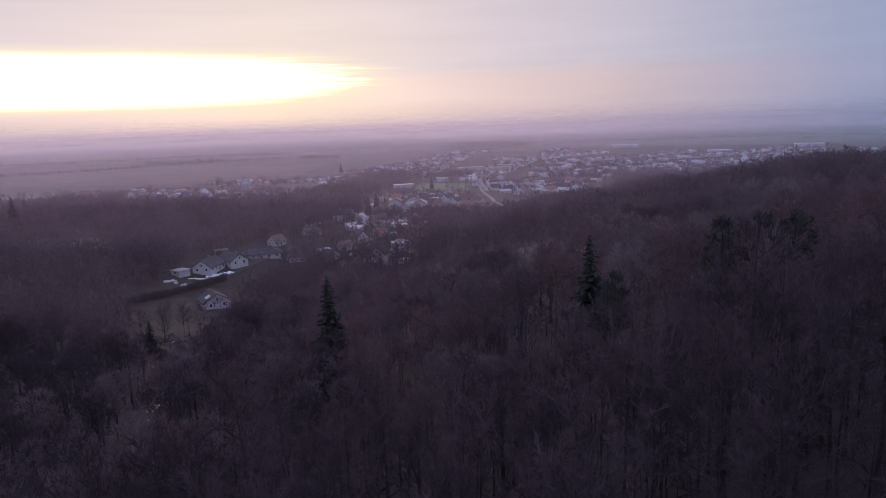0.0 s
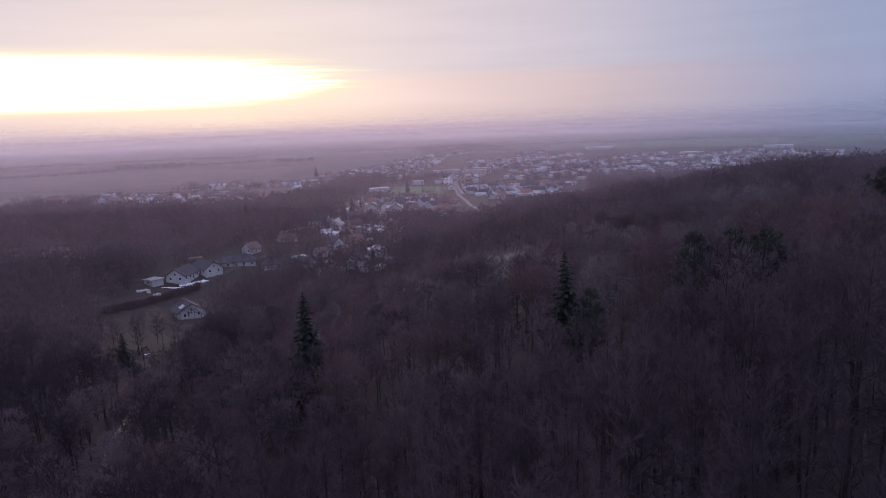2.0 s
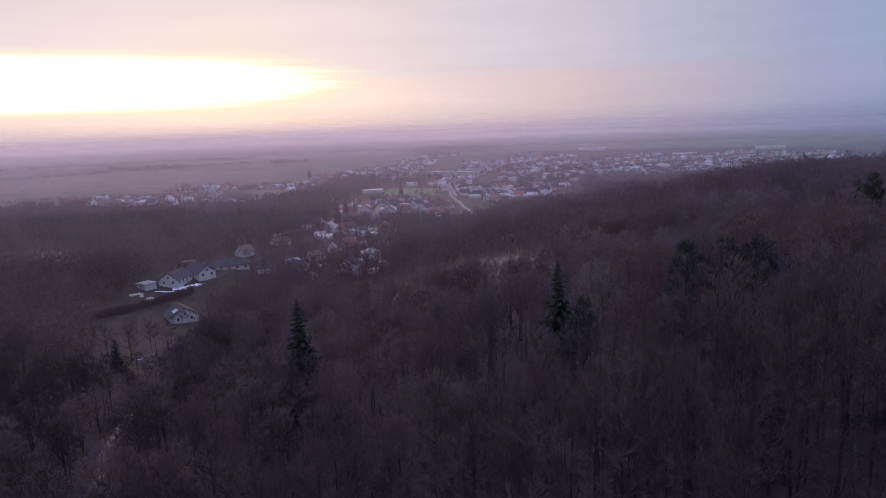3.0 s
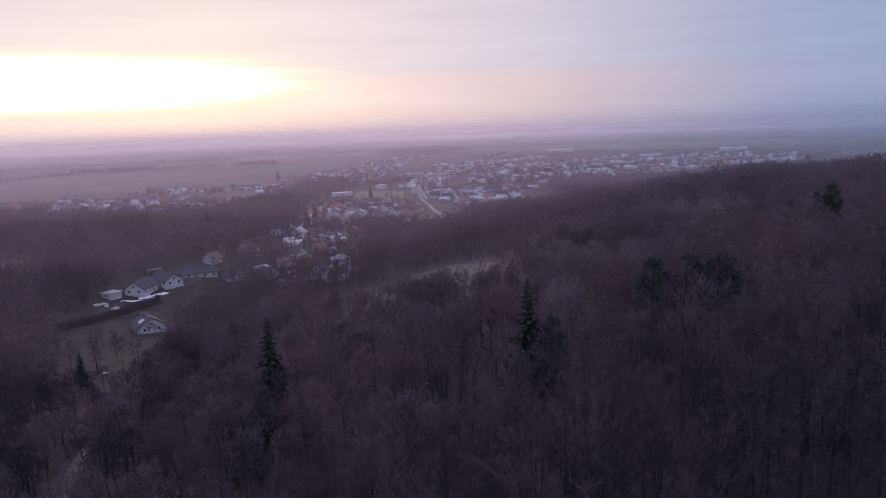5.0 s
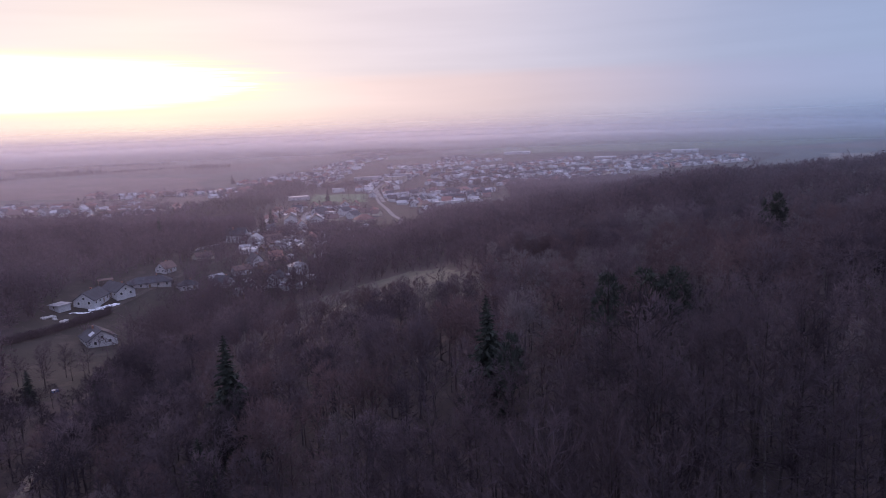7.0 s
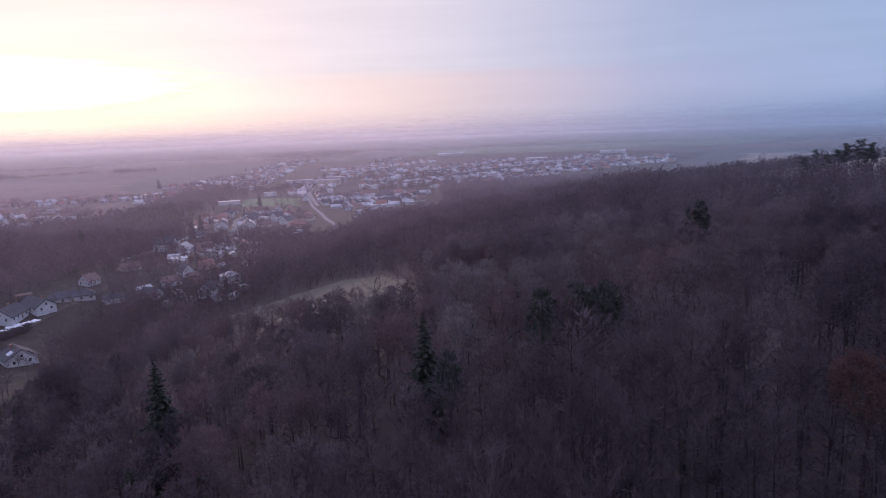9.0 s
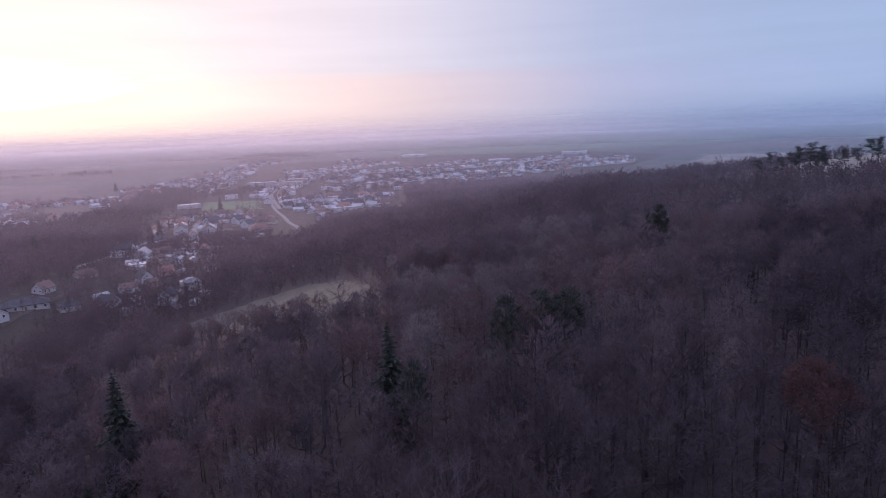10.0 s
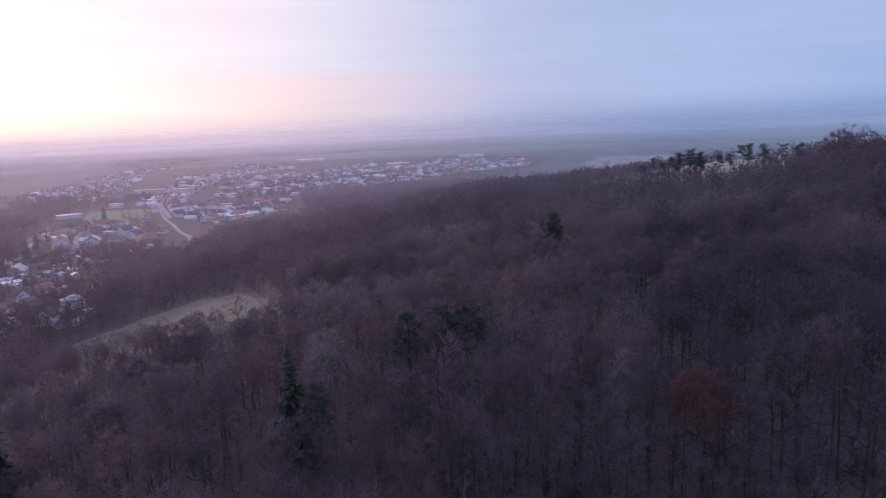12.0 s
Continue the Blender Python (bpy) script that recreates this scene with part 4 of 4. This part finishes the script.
    for k, x in enumerate((-40, -25, -8, 29)):
        settle(house("house with a dark red roof in the row below the pitch", 11, 9, 3.4, 4.2, W_CREAM if k % 2 else W_WHITE, R_RED if k % 2 else R_BROWN), x, 948 - 2 * k, 10 + 70 * (k % 2))
    settle(house("white house beside the road", 12, 9, 5.0, 3.2, W_WHITE, R_GREY, storeys=2), 99, 880, 75)
    settle(house("house with a wide brown hipped roof beside the road", 16, 13, 3.6, 4.2, W_CREAM, R_BROWN, hip=True), 112, 868, 10)
    settle(house("white flat-roofed house beside the road", 10, 10, 6.0, 0.4, W_WHITE, R_PALE, hip=True, storeys=2, chimney=False), 128, 860, 20)
    settle(house("house with a pale roof at the edge of the wood", 12, 10, 3.6, 4.4, W_GREY, R_PALE), 97, 757, 55)
    settle(house("white low building with a flat roof", 15, 9, 4.0, 0.4, W_WHITE, R_PALE, hip=True, chimney=False), 150, 890, 5)
    settle(house("white low building at the edge of the wood", 14, 9, 4.0, 0.4, W_WHITE, R_GREY, hip=True, chimney=False), 184, 905, 5)
    settle(house("large gabled house with pale walls", 22, 12, 4.5, 5.0, W_WHITE, R_GREY, sides=(5, 4, 3, 3)), 92, 1045, 8)
    settle(house("flat-roofed sports hall with grey walls", 30, 16, 6.0, 0.5, W_GREY, R_GREY, hip=True, chimney=False, sides=(8, 6, 3, 3), name="sports_hall", category="hall", door=False), -52, 1108, 14)
    settle(house("white hall behind the pitch", 20, 12, 7.0, 0.8, W_WHITE, R_GREY, hip=True, chimney=False, sides=(6, 4, 2, 2), name="hall", category="hall", door=False), 10, 1256, 4)
    settle(house("long white storage hall on the plain", 78, 26, 8, 2.0, W_WHITE, R_PALE, chimney=False, sides=(12, 0, 2, 2), name="storage_hall", category="hall", door=False), 1085, 2060, -24)
    settle(house("long pale workshop hall", 90, 20, 8, 2.0, W_WHITE, R_PALE, chimney=False, sides=(9, 0, 2, 2), name="workshop_hall", category="hall", door=False), 640, 2400, -12)
    settle(house("long grey workshop hall", 60, 20, 7, 2.0, W_GREY, R_PALE, chimney=False, sides=(7, 0, 2, 2), name="workshop_hall", category="hall", door=False), 760, 1900, -10)
    for x, y, n in ((-2060, 3640, 130), (-1880, 3700, 150), (-1700, 3690, 110), (-1500, 3740, 90)):
        settle(house("long white works hall far out on the plain", n, 40, 12, 3, W_WHITE, R_PALE, chimney=False, sides=(8, 0, 0, 0), name="works_hall", category="hall", door=False), x, y, 24)
    for k, (x, y, n) in enumerate(((72, 1475, 54), (128, 1450, 46), (150, 1520, 40))):
        settle(house("four-storey grey block of flats", n, 12, 12.5, 0.5, W_CREAM if k % 2 else W_GREY, R_GREY, hip=True, storeys=4, chimney=False, sides=(9, 0, 2, 2), name="apartment_block", category="apartment building", door=False), x, y, -6 - 4 * k)


build_near_houses()


def build_sheds():
    """Sheds, greenhouses and lean-tos that crowd the gardens."""
    g = random.Random(17)
    forms = [house("small garden shed with a pale sheet roof", 4.2, 3.2, 2.1, 0.6, W_GREY, R_PALE, sides=(1, 0, 0, 0), chimney=False, name="garden_shed", category="shed", door=False),
             house("small garden shed with a reddish roof", 4.6, 3.4, 2.1, 1.2, M_WOOD, R_BROWN, sides=(1, 0, 0, 0), chimney=False, name="garden_shed", category="shed", door=False),
             house("low whitewashed outbuilding in a garden", 6.5, 3.6, 2.3, 0.8, W_WHITE, R_GREY, sides=(2, 0, 0, 0), chimney=False, name="garden_shed", category="shed", door=False)]
    used = [False] * 3
    for n in range(130):
        y = g.uniform(352, 640)
        x = -72 + (y - 352) * 0.14 + g.uniform(0, 62) * (1 if y < 470 else 1.0)
        if any((x - a) ** 2 + (y - b) ** 2 < 49 for a, b in TAKEN) or not inside(x, y, YARDS):
            continue
        k = g.choice((0, 1, 1, 2))
        m = pose(x, y, high(x, y), 0, 0, g.uniform(0, 180))
        ob = copy_thing(forms[k], m) if used[k] else forms[k]
        tagged(ob, group="sheds in the gardens")
        used[k] = True
        ob.matrix_basis = m
        TAKEN.append((x, y))


build_sheds()


def town_kinds():
    w, kinds = "small town house with ", []
    for label, lo, wi, ea, ri, wall, roof, hip, st in (
            (w + "white walls and a red roof", 11, 9, 3.4, 4.0, W_WHITE, R_RED, False, 1),
            (w + "cream walls and a brown roof", 12, 9, 3.6, 3.8, W_CREAM, R_BROWN, False, 1),
            (w + "white walls and a dark roof", 11, 10, 5.4, 3.4, W_WHITE, R_SLATE, False, 2),
            (w + "grey walls and a grey sheet roof", 13, 9, 3.4, 3.0, W_GREY, R_GREY, False, 1),
            (w + "white walls and a pale flat roof", 12, 10, 6.0, 0.6, W_WHITE, R_PALE, True, 2),
            (w + "pinkish walls and a hipped roof", 12, 11, 5.2, 3.2, W_PINK, R_RED, True, 2),
            (w + "white walls and a pale sheet roof", 15, 10, 3.6, 2.6, W_WHITE, R_PALE, False, 1)):
        kinds.append(house(label, lo, wi, ea, ri, wall, roof, hip, st, sides=(2, 0, 1, 1), door=False, attic=False))
        tagged(kinds[-1], group="houses of the town")
    return kinds


STREETS = [
    [(70, 990), (78, 1295), (110, 1500), (200, 1750), (330, 2000), (420, 2350)],
    [(90, 965), (160, 945), (205, 935)],
    [(120, 1060), (190, 1042), (232, 1040)],
    [(120, 1130), (200, 1128), (258, 1140)],
    [(-190, 1190), (-131, 1271), (-110, 1480), (-84, 1785)],
    [(-60, 1420), (-20, 1620), (20, 1850), (60, 2150)],
    [(180, 1330), (330, 1400), (520, 1520), (760, 1650), (1020, 1880)],
    [(220, 1520), (380, 1600), (560, 1720), (800, 1830), (980, 1980)],
    [(260, 1720), (420, 1780), (560, 1850), (700, 1990)],
    [(160, 1900), (300, 1950), (480, 2100)],
    [(300, 1230), (420, 1330), (600, 1420)],
    [(-520, 1010), (-400, 985), (-290, 965), (-180, 985)],
    [(-470, 1090), (-330, 1050), (-240, 1060)],
    [(-430, 1360), (-320, 1330), (-160, 1370)],
    [(-44, 470), (-26, 550), (-6, 640)],
    [(-10, 760), (30, 800), (40, 860)],
    [(-30, 700), (-34, 780), (-30, 880)],
    [(-300, 900), (-235, 920), (-190, 935)],
    [(-390, 1270), (-300, 1290), (-230, 1350)],
    [(-190, 1560), (-120, 1660), (-50, 1830)],
    [(-20, 2000), (60, 2250), (160, 2500)],
    [(640, 1460), (820, 1540), (1000, 1600)],
    [(760, 1690), (900, 1720), (1100, 1770)],
]


def build_town():
    g = random.Random(3)
    kinds = town_kinds()
    spots = []
    for line in STREETS:
        ribbon("street", line, 5.5, 0.6, M_ASPHALT, "narrow worn asphalt street between the houses", "street", 12.0)
        for (x0, y0), (x1, y1) in zip(line, line[1:]):
            length = math.hypot(x1 - x0, y1 - y0)
            ux, uy = (x1 - x0) / length, (y1 - y0) / length
            for side in (-1, 1):
                s = g.uniform(4, 12)
                while s < length:
                    for row in (0, 1):
                        off = g.uniform(11, 16) + row * g.uniform(17, 22)
                        x, y = x0 + ux * s + side * off * uy, y0 + uy * s - side * off * ux
                        if g.random() < (0.08 if row == 0 else 0.45) or any((x - a) ** 2 + (y - b) ** 2 < 13 ** 2 for a, b in TAKEN) or (-40 < x < 60 and 1000 < y < 1225) or (46 < x < 80 and y < 1000) or (x < -150 and g.random() < 0.3):
                            continue
                        turn = math.degrees(math.atan2(uy, ux)) + g.choice((0, 0, 90)) + g.uniform(-8, 8)
                        spots.append((x, y, turn, g.uniform(0.85, 1.2), g.choice((0, 1, 1, 1, 2, 3, 3, 5, 6) if x < -150 else (0, 1, 1, 2, 2, 2, 3, 3, 4, 5, 6, 6))))
                        TAKEN.append((x, y))
                    s += g.uniform(15, 22)
    spots.sort(key=lambda a: a[0] ** 2 + a[1] ** 2)
    first = [True] * len(kinds)
    far = []
    for n, (x, y, turn, q, k) in enumerate(spots):
        m = pose(x, y, high(x, y), 0, 0, turn) @ Matrix.Diagonal((q, q, q, 1))
        if n > 230 and not first[k]:
            far.append((m, kinds[k]))
            continue
        ob = kinds[k] if first[k] else copy_thing(kinds[k], m)
        first[k] = False
        ob.matrix_basis = m
    # the houses too far off to tell apart
    mats = [W_WHITE, W_CREAM, W_GREY, W_PINK, R_RED, R_BROWN, R_SLATE, R_GREY, R_PALE]
    vs, fs, ix = [], [], []
    for m, kind in far:
        for ob in kind.children:
            if ob.name.split(".")[0] in ("wall", "roof"):
                k = len(vs)
                vs += [tuple(m @ v.co) for v in ob.data.vertices]
                fs += [tuple(i + k for i in p.vertices) for p in ob.data.polygons]
                ix += [mats.index(ob.data.materials[0])] * len(ob.data.polygons)
    me = bpy.data.meshes.new("far_houses")
    me.from_pydata(vs, [], fs)
    for a in mats:
        me.materials.append(a)
    me.polygons.foreach_set("material_index", np.array(ix, np.int32))
    tagged(new("far_houses", me), "crowded small houses of the far town", "houses", kind="stuff")


build_town()
ribbon("main_road", [(30, 520), (46, 580), (60, 650), (65, 690), (62, 760), (64, 855), (63, 980), (66, 1082), (74, 1295)], 4.4, 0.5, M_ASPHALT, "pale main road running into the town", "road")
ribbon("lane", [(-104, 338), (-98, 356), (-84, 384), (-64, 420), (-52, 470), (-54, 520), (-40, 600), (-24, 680), (0, 760), (20, 900)], 3.0, 0.35, M_PLOT, "narrow lane past the houses", "road")
ribbon("forest_track", TRACK, 2.4, 0.25, M_TRACK, "wet gravel track shining between the trees", "track", 3.0)




def garden_wall(x0, y0, x1, y1, tall, mat, label):
    """A low wall with a coping, stepped down the slope in bays."""
    root = tagged(new("garden_wall"), label, "wall")
    n = max(2, int(math.hypot(x1 - x0, y1 - y0) / 8))
    turn = math.degrees(math.atan2(y1 - y0, x1 - x0))
    half = math.hypot(x1 - x0, y1 - y0) / n / 2
    for i in range(n):
        x, y = x0 + (x1 - x0) * (i + 0.5) / n, y0 + (y1 - y0) * (i + 0.5) / n
        bay = part("bay", Geo().box(-half, half, -0.16, 0.16, -1.5, tall), mat, root)
        bay.matrix_basis = pose(x, y, high(x, y), 0, 0, turn)
        part("coping", Geo().box(-half - 0.01, half - 0.01, -0.24, 0.24, tall + 0.003, tall + 0.12), M_CONCRETE, bay)
    return root


garden_wall(-73, 592, -64, 668, 1.5, W_WHITE, "long white garden wall along the lane")
garden_wall(-84, 452, -73, 524, 1.3, W_GREY, "long grey garden wall at the edge of the wood")


# ------------------------------------------------------------------ fields, hedges and copses of the plain
def field(poly, mat, label, lift=0.5, step=40.0):
    sheet("field", poly, lift, step, mat, label, "field")


field([(-1900, 2000), (-1200, 1500), (-420, 1330), (-260, 1420), (-330, 1900), (-900, 2250), (-1500, 2400)], M_STUBBLE, "wide pale brown stubble field on the plain")
field([(-480, 1120), (-200, 1110), (-190, 1300), (-420, 1310)], M_PLOUGH, "dark strip of dug ground behind the houses", 0.8, 20)
field([(-1700, 2420), (-900, 2330), (-300, 2000), (-220, 2500), (-900, 3000)], M_PLOUGH, "dark ploughed field on the plain")
field([(-2600, 2600), (-1800, 2500), (-950, 3080), (-1400, 3700)], M_STUBBLE, "pale stubble field far out on the plain")
field([(500, 2600), (1000, 2300), (1600, 2200), (2300, 2500), (1900, 3300), (900, 3400)], M_CROP, "dull green winter wheat on the plain")
field([(1350, 2050), (1700, 1700), (2300, 1800), (2500, 2350), (1700, 2150)], M_STUBBLE, "pale field beyond the storage hall")
field([(900, 1200), (1300, 1050), (1700, 1300), (1300, 1700)], M_PALE, "pale dry field behind the ridge")
field([(1900, 1650), (2700, 1500), (3200, 2200), (2500, 2300)], M_CROP, "dull green field far out on the plain")
field([(-200, 2600), (400, 2700), (700, 3500), (-300, 3600)], M_PLOUGH, "dark field beyond the town")


def clumps(line, gap, width, g):
    """Places along a line of the plan."""
    xs, ys = [], []
    for (x0, y0), (x1, y1) in zip(line, line[1:]):
        n = int(math.hypot(x1 - x0, y1 - y0) / gap)
        t = g.random(n)
        xs.append(x0 + (x1 - x0) * t + g.normal(0, width, n))
        ys.append(y0 + (y1 - y0) * t + g.normal(0, width, n))
    return np.concatenate(xs), np.concatenate(ys)


def build_hedges():
    g = np.random.default_rng(23)
    small = [round_tree(g, 11, g.uniform(3.4, 4.8), 8, 7, 0.75, 0.12, 2.0) for _ in range(5)]
    for label, lines, gap, width, size in (
            ("bare hedgerow between the fields", [[(-1250, 1850), (-1000, 1990), (-780, 2250), (-500, 2420)]], 3.2, 5, 0.8),
            ("bare hedgerow with taller trees", [[(-1700, 2560), (-1250, 2560), (-900, 2750), (-560, 2720)]], 4, 16, 1.2),
            ("dark copse on the plain", [[(-420, 2300), (-330, 2330)], [(-950, 2300), (-700, 2330)]], 3, 22, 1.3),
            ("wooded knoll behind the town", [[(60, 2750), (200, 2800), (330, 2780)], [(90, 2850), (300, 2860)]], 1.6, 26, 1.9),
            ("belt of trees beyond the fields", [[(-1500, 3300), (-700, 3400), (-200, 3300)]], 5, 26, 1.5),
            ("belt of trees on the far plain", [[(700, 2900), (1300, 2950), (1700, 2800)], [(1300, 3500), (2300, 3200)], [(2100, 2400), (2700, 2500)]], 12, 14, 1.5),
            ("trees along the brook below the town", [[(-110, 700), (-130, 900), (-110, 1060), (-90, 1180), (-70, 1400)], [(-120, 1190), (-90, 1300)]], 1.8, 20, 1.5),
            ("bare trees in the middle of the town", [[(40, 1330), (60, 1420)], [(180, 1240), (330, 1260)], [(300, 1480), (380, 1500)], [(20, 1290), (-60, 1330)]], 2.6, 12, 1.2),
            ("trees behind the far houses", [[(-640, 1050), (-400, 1100), (-250, 1110)], [(-520, 900), (-330, 880), (-190, 900)], [(-520, 980), (-300, 965), (-190, 985)], [(-520, 1040), (-300, 1030), (-200, 1040)], [(-420, 1240), (-200, 1280), (-120, 1480)]], 5.5, 16, 0.8)):
        x, y = clumps(lines[0], gap, width, g)
        for more in lines[1:]:
            a, b = clumps(more, gap, width, g)
            x, y = np.concatenate([x, a]), np.concatenate([y, b])
        stuff("tree_belt", scatter(small, x, y, size * g.uniform(0.7, 1.2, len(x)), g), M_HEDGE, label, "trees")
    # garden trees between the houses
    xs, ys = [], []
    for k in range(2900):
        x, y = TAKEN[int(g.integers(0, len(TAKEN)))]
        x, y = x + g.normal(0, 15), y + g.normal(0, 15)
        if min((x - a) ** 2 + (y - b) ** 2 for a, b in TAKEN) > 38 and abs(x - 64) > (9 if y > 1000 else 15) and (x - 29) ** 2 + (y - 690) ** 2 > 700:
            xs.append(x), ys.append(y)
    for k in range(1500):
        y = g.uniform(346, 670)
        x = -84 + (y - 350) * 0.14 + g.uniform(0, 80)
        if min((x - a) ** 2 + (y - b) ** 2 for a, b in TAKEN) > 28 and (x - 29) ** 2 + (y - 690) ** 2 > 700:
            xs.append(x), ys.append(y)
    fine = [round_tree(g, 10, g.uniform(2.6, 4.0), 7, 6, 0.42, 0.2, 1.4) for _ in range(6)]
    stuff("garden_trees", scatter(fine, np.array(xs), np.array(ys), np.where(np.array(ys) < 700, 0.62, 1.05) * g.uniform(0.6, 1.4, len(xs)), g), M_TWIG_FAR, "bare fruit trees and bushes in the gardens", "trees")
    # bare trees that stand in front of the near gardens
    x, y = clumps([(-66, 246), (-62, 300), (-56, 344), (-30, 350), (-12, 358)], 0.9, 5, g)
    x2, y2 = clumps([(-88, 400), (-70, 470), (-70, 560), (-60, 620)], 2.5, 6, g)
    x, y = np.concatenate([x, x2]), np.concatenate([y, y2])
    tall = [joined(bare_tree(g, 15, 3.2, 9, 4, 8, 0.08, clear=0.3, sides=4)) for _ in range(5)]
    stuff("garden_edge_trees", scatter(tall, x, y, g.uniform(0.7, 1.3, len(x)), g), M_TWIG_FAR, "slim bare trees in front of the gardens", "trees")


build_hedges()


# ------------------------------------------------------------------ small things on the building plot
def build_plot():
    g = random.Random(8)
    for k in range(9):
        x, y = -120 + g.uniform(-5, 5), 325 + g.uniform(-4, 4)
        bm = bmesh.new()
        bmesh.ops.create_icosphere(bm, subdivisions=2, radius=1)
        for v in bm.verts:
            v.co *= 1 + 0.35 * noise.noise(v.co * 1.7 + Vector((k * 9, 0, 0)))
        me = bpy.data.meshes.new("rubble_heap")
        bm.to_mesh(me)
        bm.free()
        me.materials.append(M_RUBBLE)
        ob = tagged(new("rubble_heap", me), "heap of pale stones and rubble on the plot", "rubble", "rubble heaps on the plot")
        ob.matrix_world = pose(x, y, high(x, y) + 0.2, 0, 0, g.uniform(0, 360)) @ Matrix.Diagonal((g.uniform(0.8, 2.0), g.uniform(0.8, 1.6), g.uniform(0.5, 0.9), 1))
    sheet("old_snow", [(-110, 338), (-104, 341.5), (-100, 349), (-102, 350), (-106.5, 344.5), (-111, 340)], 0.4, 0.9, M_SNOW, "thin patch of old snow beside the lane", "snow")
    sheet("old_snow", [(-118, 334), (-112, 335), (-108.5, 337.5), (-116, 335.8)], 0.4, 0.8, M_SNOW, "thin patch of old snow beside the bungalow", "snow")
    # dark hedge along the plot
    h = np.random.default_rng(4)
    x, y = clumps([(-125, 290), (-114, 314), (-101, 339)], 0.22, 0.4, h)
    low = [joined(bare_tree(h, 1.9, 1.2, 7, 3, 6, 0.06, clear=0.05, sides=3)) for _ in range(3)]
    stuff("hedge", scatter(low, x, y, h.uniform(1.1, 1.5, len(x)), h), M_TWIG_DARK, "long dark clipped hedge beside the plot", "hedge")
    # small blue skip
    skip = tagged(new("blue_skip"), "small blue metal skip with a pale lid on the plot", "skip")
    part("body", Geo().prism([(-0.7, 0.15), (0.7, 0.15), (0.9, 1.1), (-0.9, 1.1)], -1.2, 1.2), M_BLUE, skip)
    part("lid", Geo().box(-1.25, 0.3, -0.93, 0.93, 1.1, 1.18), M_FRAME, skip, "pale lid")
    for y in (-0.5, 0.5):
        part("skid", Geo().box(-1.2, 1.2, y - 0.08, y + 0.08, -0.3, 0.15), M_METAL, skip)
    skip.matrix_basis = pose(-84, 226, high(-84, 226) + 0.2, 0, 0, 40) @ Matrix.Diagonal((0.7, 0.7, 0.7, 1))
    # open timber shelter behind the bungalows
    sh = tagged(new("shelter"), "open timber shelter with a brown roof", "shelter")
    part("roof", Geo().box(-3.6, 3.6, -2.6, 2.6, 2.6, 2.75), R_BROWN, sh)
    for x in (-3.2, 3.2):
        for y in (-2.2, 2.2):
            part("post", Geo().box(x - 0.09, x + 0.09, y - 0.09, y + 0.09, -0.6, 2.6), M_WOOD, sh)
    sh.matrix_basis = pose(-113, 374, high(-113, 374), 0, 0, 20)


build_plot()


# ------------------------------------------------------------------ evening haze over the valley and the plain
def haze_material(r, floor, density, reach, soft):
    """Haze painted on sheets: fine droplets that let the light of the low sky through, thin at the ground, thin again
    above the skyline.
    """
    m = bpy.data.materials.new("evening_haze")
    m.use_nodes = True
    n = Nodes(m.node_tree)
    at = n.add("ShaderNodeTexCoord").outputs["Object"]
    xyz = n.add("ShaderNodeSeparateXYZ", [at]).outputs
    az = n.math("ARCTAN2", xyz[0], xyz[1])
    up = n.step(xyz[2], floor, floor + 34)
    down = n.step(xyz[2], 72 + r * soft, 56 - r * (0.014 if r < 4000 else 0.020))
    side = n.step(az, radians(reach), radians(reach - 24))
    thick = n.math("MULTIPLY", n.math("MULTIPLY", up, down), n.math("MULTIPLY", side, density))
    # haze glow put into the colour: pinker near, paler far out
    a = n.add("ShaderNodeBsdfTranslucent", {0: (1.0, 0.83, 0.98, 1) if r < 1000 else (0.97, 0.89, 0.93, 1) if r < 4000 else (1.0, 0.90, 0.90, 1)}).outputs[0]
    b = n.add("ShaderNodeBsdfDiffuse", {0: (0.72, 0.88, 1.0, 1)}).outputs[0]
    back = n.math("ADD", 0.2, n.math("MULTIPLY", n.step(az, radians(2), radians(48)), 0.75))   # bluer away from the sun: forward scatter put into the colour by azimuth
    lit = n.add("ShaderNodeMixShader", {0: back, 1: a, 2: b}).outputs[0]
    clear = n.add("ShaderNodeBsdfTransparent").outputs[0]
    n.add("ShaderNodeOutputMaterial", [n.add("ShaderNodeMixShader", {0: thick, 1: clear, 2: lit}).outputs[0]])
    return m


def haze(r, floor, density, reach=120, soft=0.003):
    ang = np.linspace(radians(-100), radians(110), 120)
    z = np.linspace(floor, 76 + r * soft, 8)
    a, z = np.meshgrid(ang, z)
    v = np.stack([r * np.sin(a), r * np.cos(a), z], -1).reshape(-1, 3)
    i = np.arange(a.size).reshape(a.shape)
    f = np.stack([i[:-1, :-1], i[:-1, 1:], i[1:, 1:], i[1:, :-1]], -1).reshape(-1, 4)
    ob = new("haze", mesh_of("haze", v, f, haze_material(r, floor, density, reach, soft), smooth=True))
    tagged(ob, "thin veil of lilac evening haze over the plain", "haze", kind="stuff")


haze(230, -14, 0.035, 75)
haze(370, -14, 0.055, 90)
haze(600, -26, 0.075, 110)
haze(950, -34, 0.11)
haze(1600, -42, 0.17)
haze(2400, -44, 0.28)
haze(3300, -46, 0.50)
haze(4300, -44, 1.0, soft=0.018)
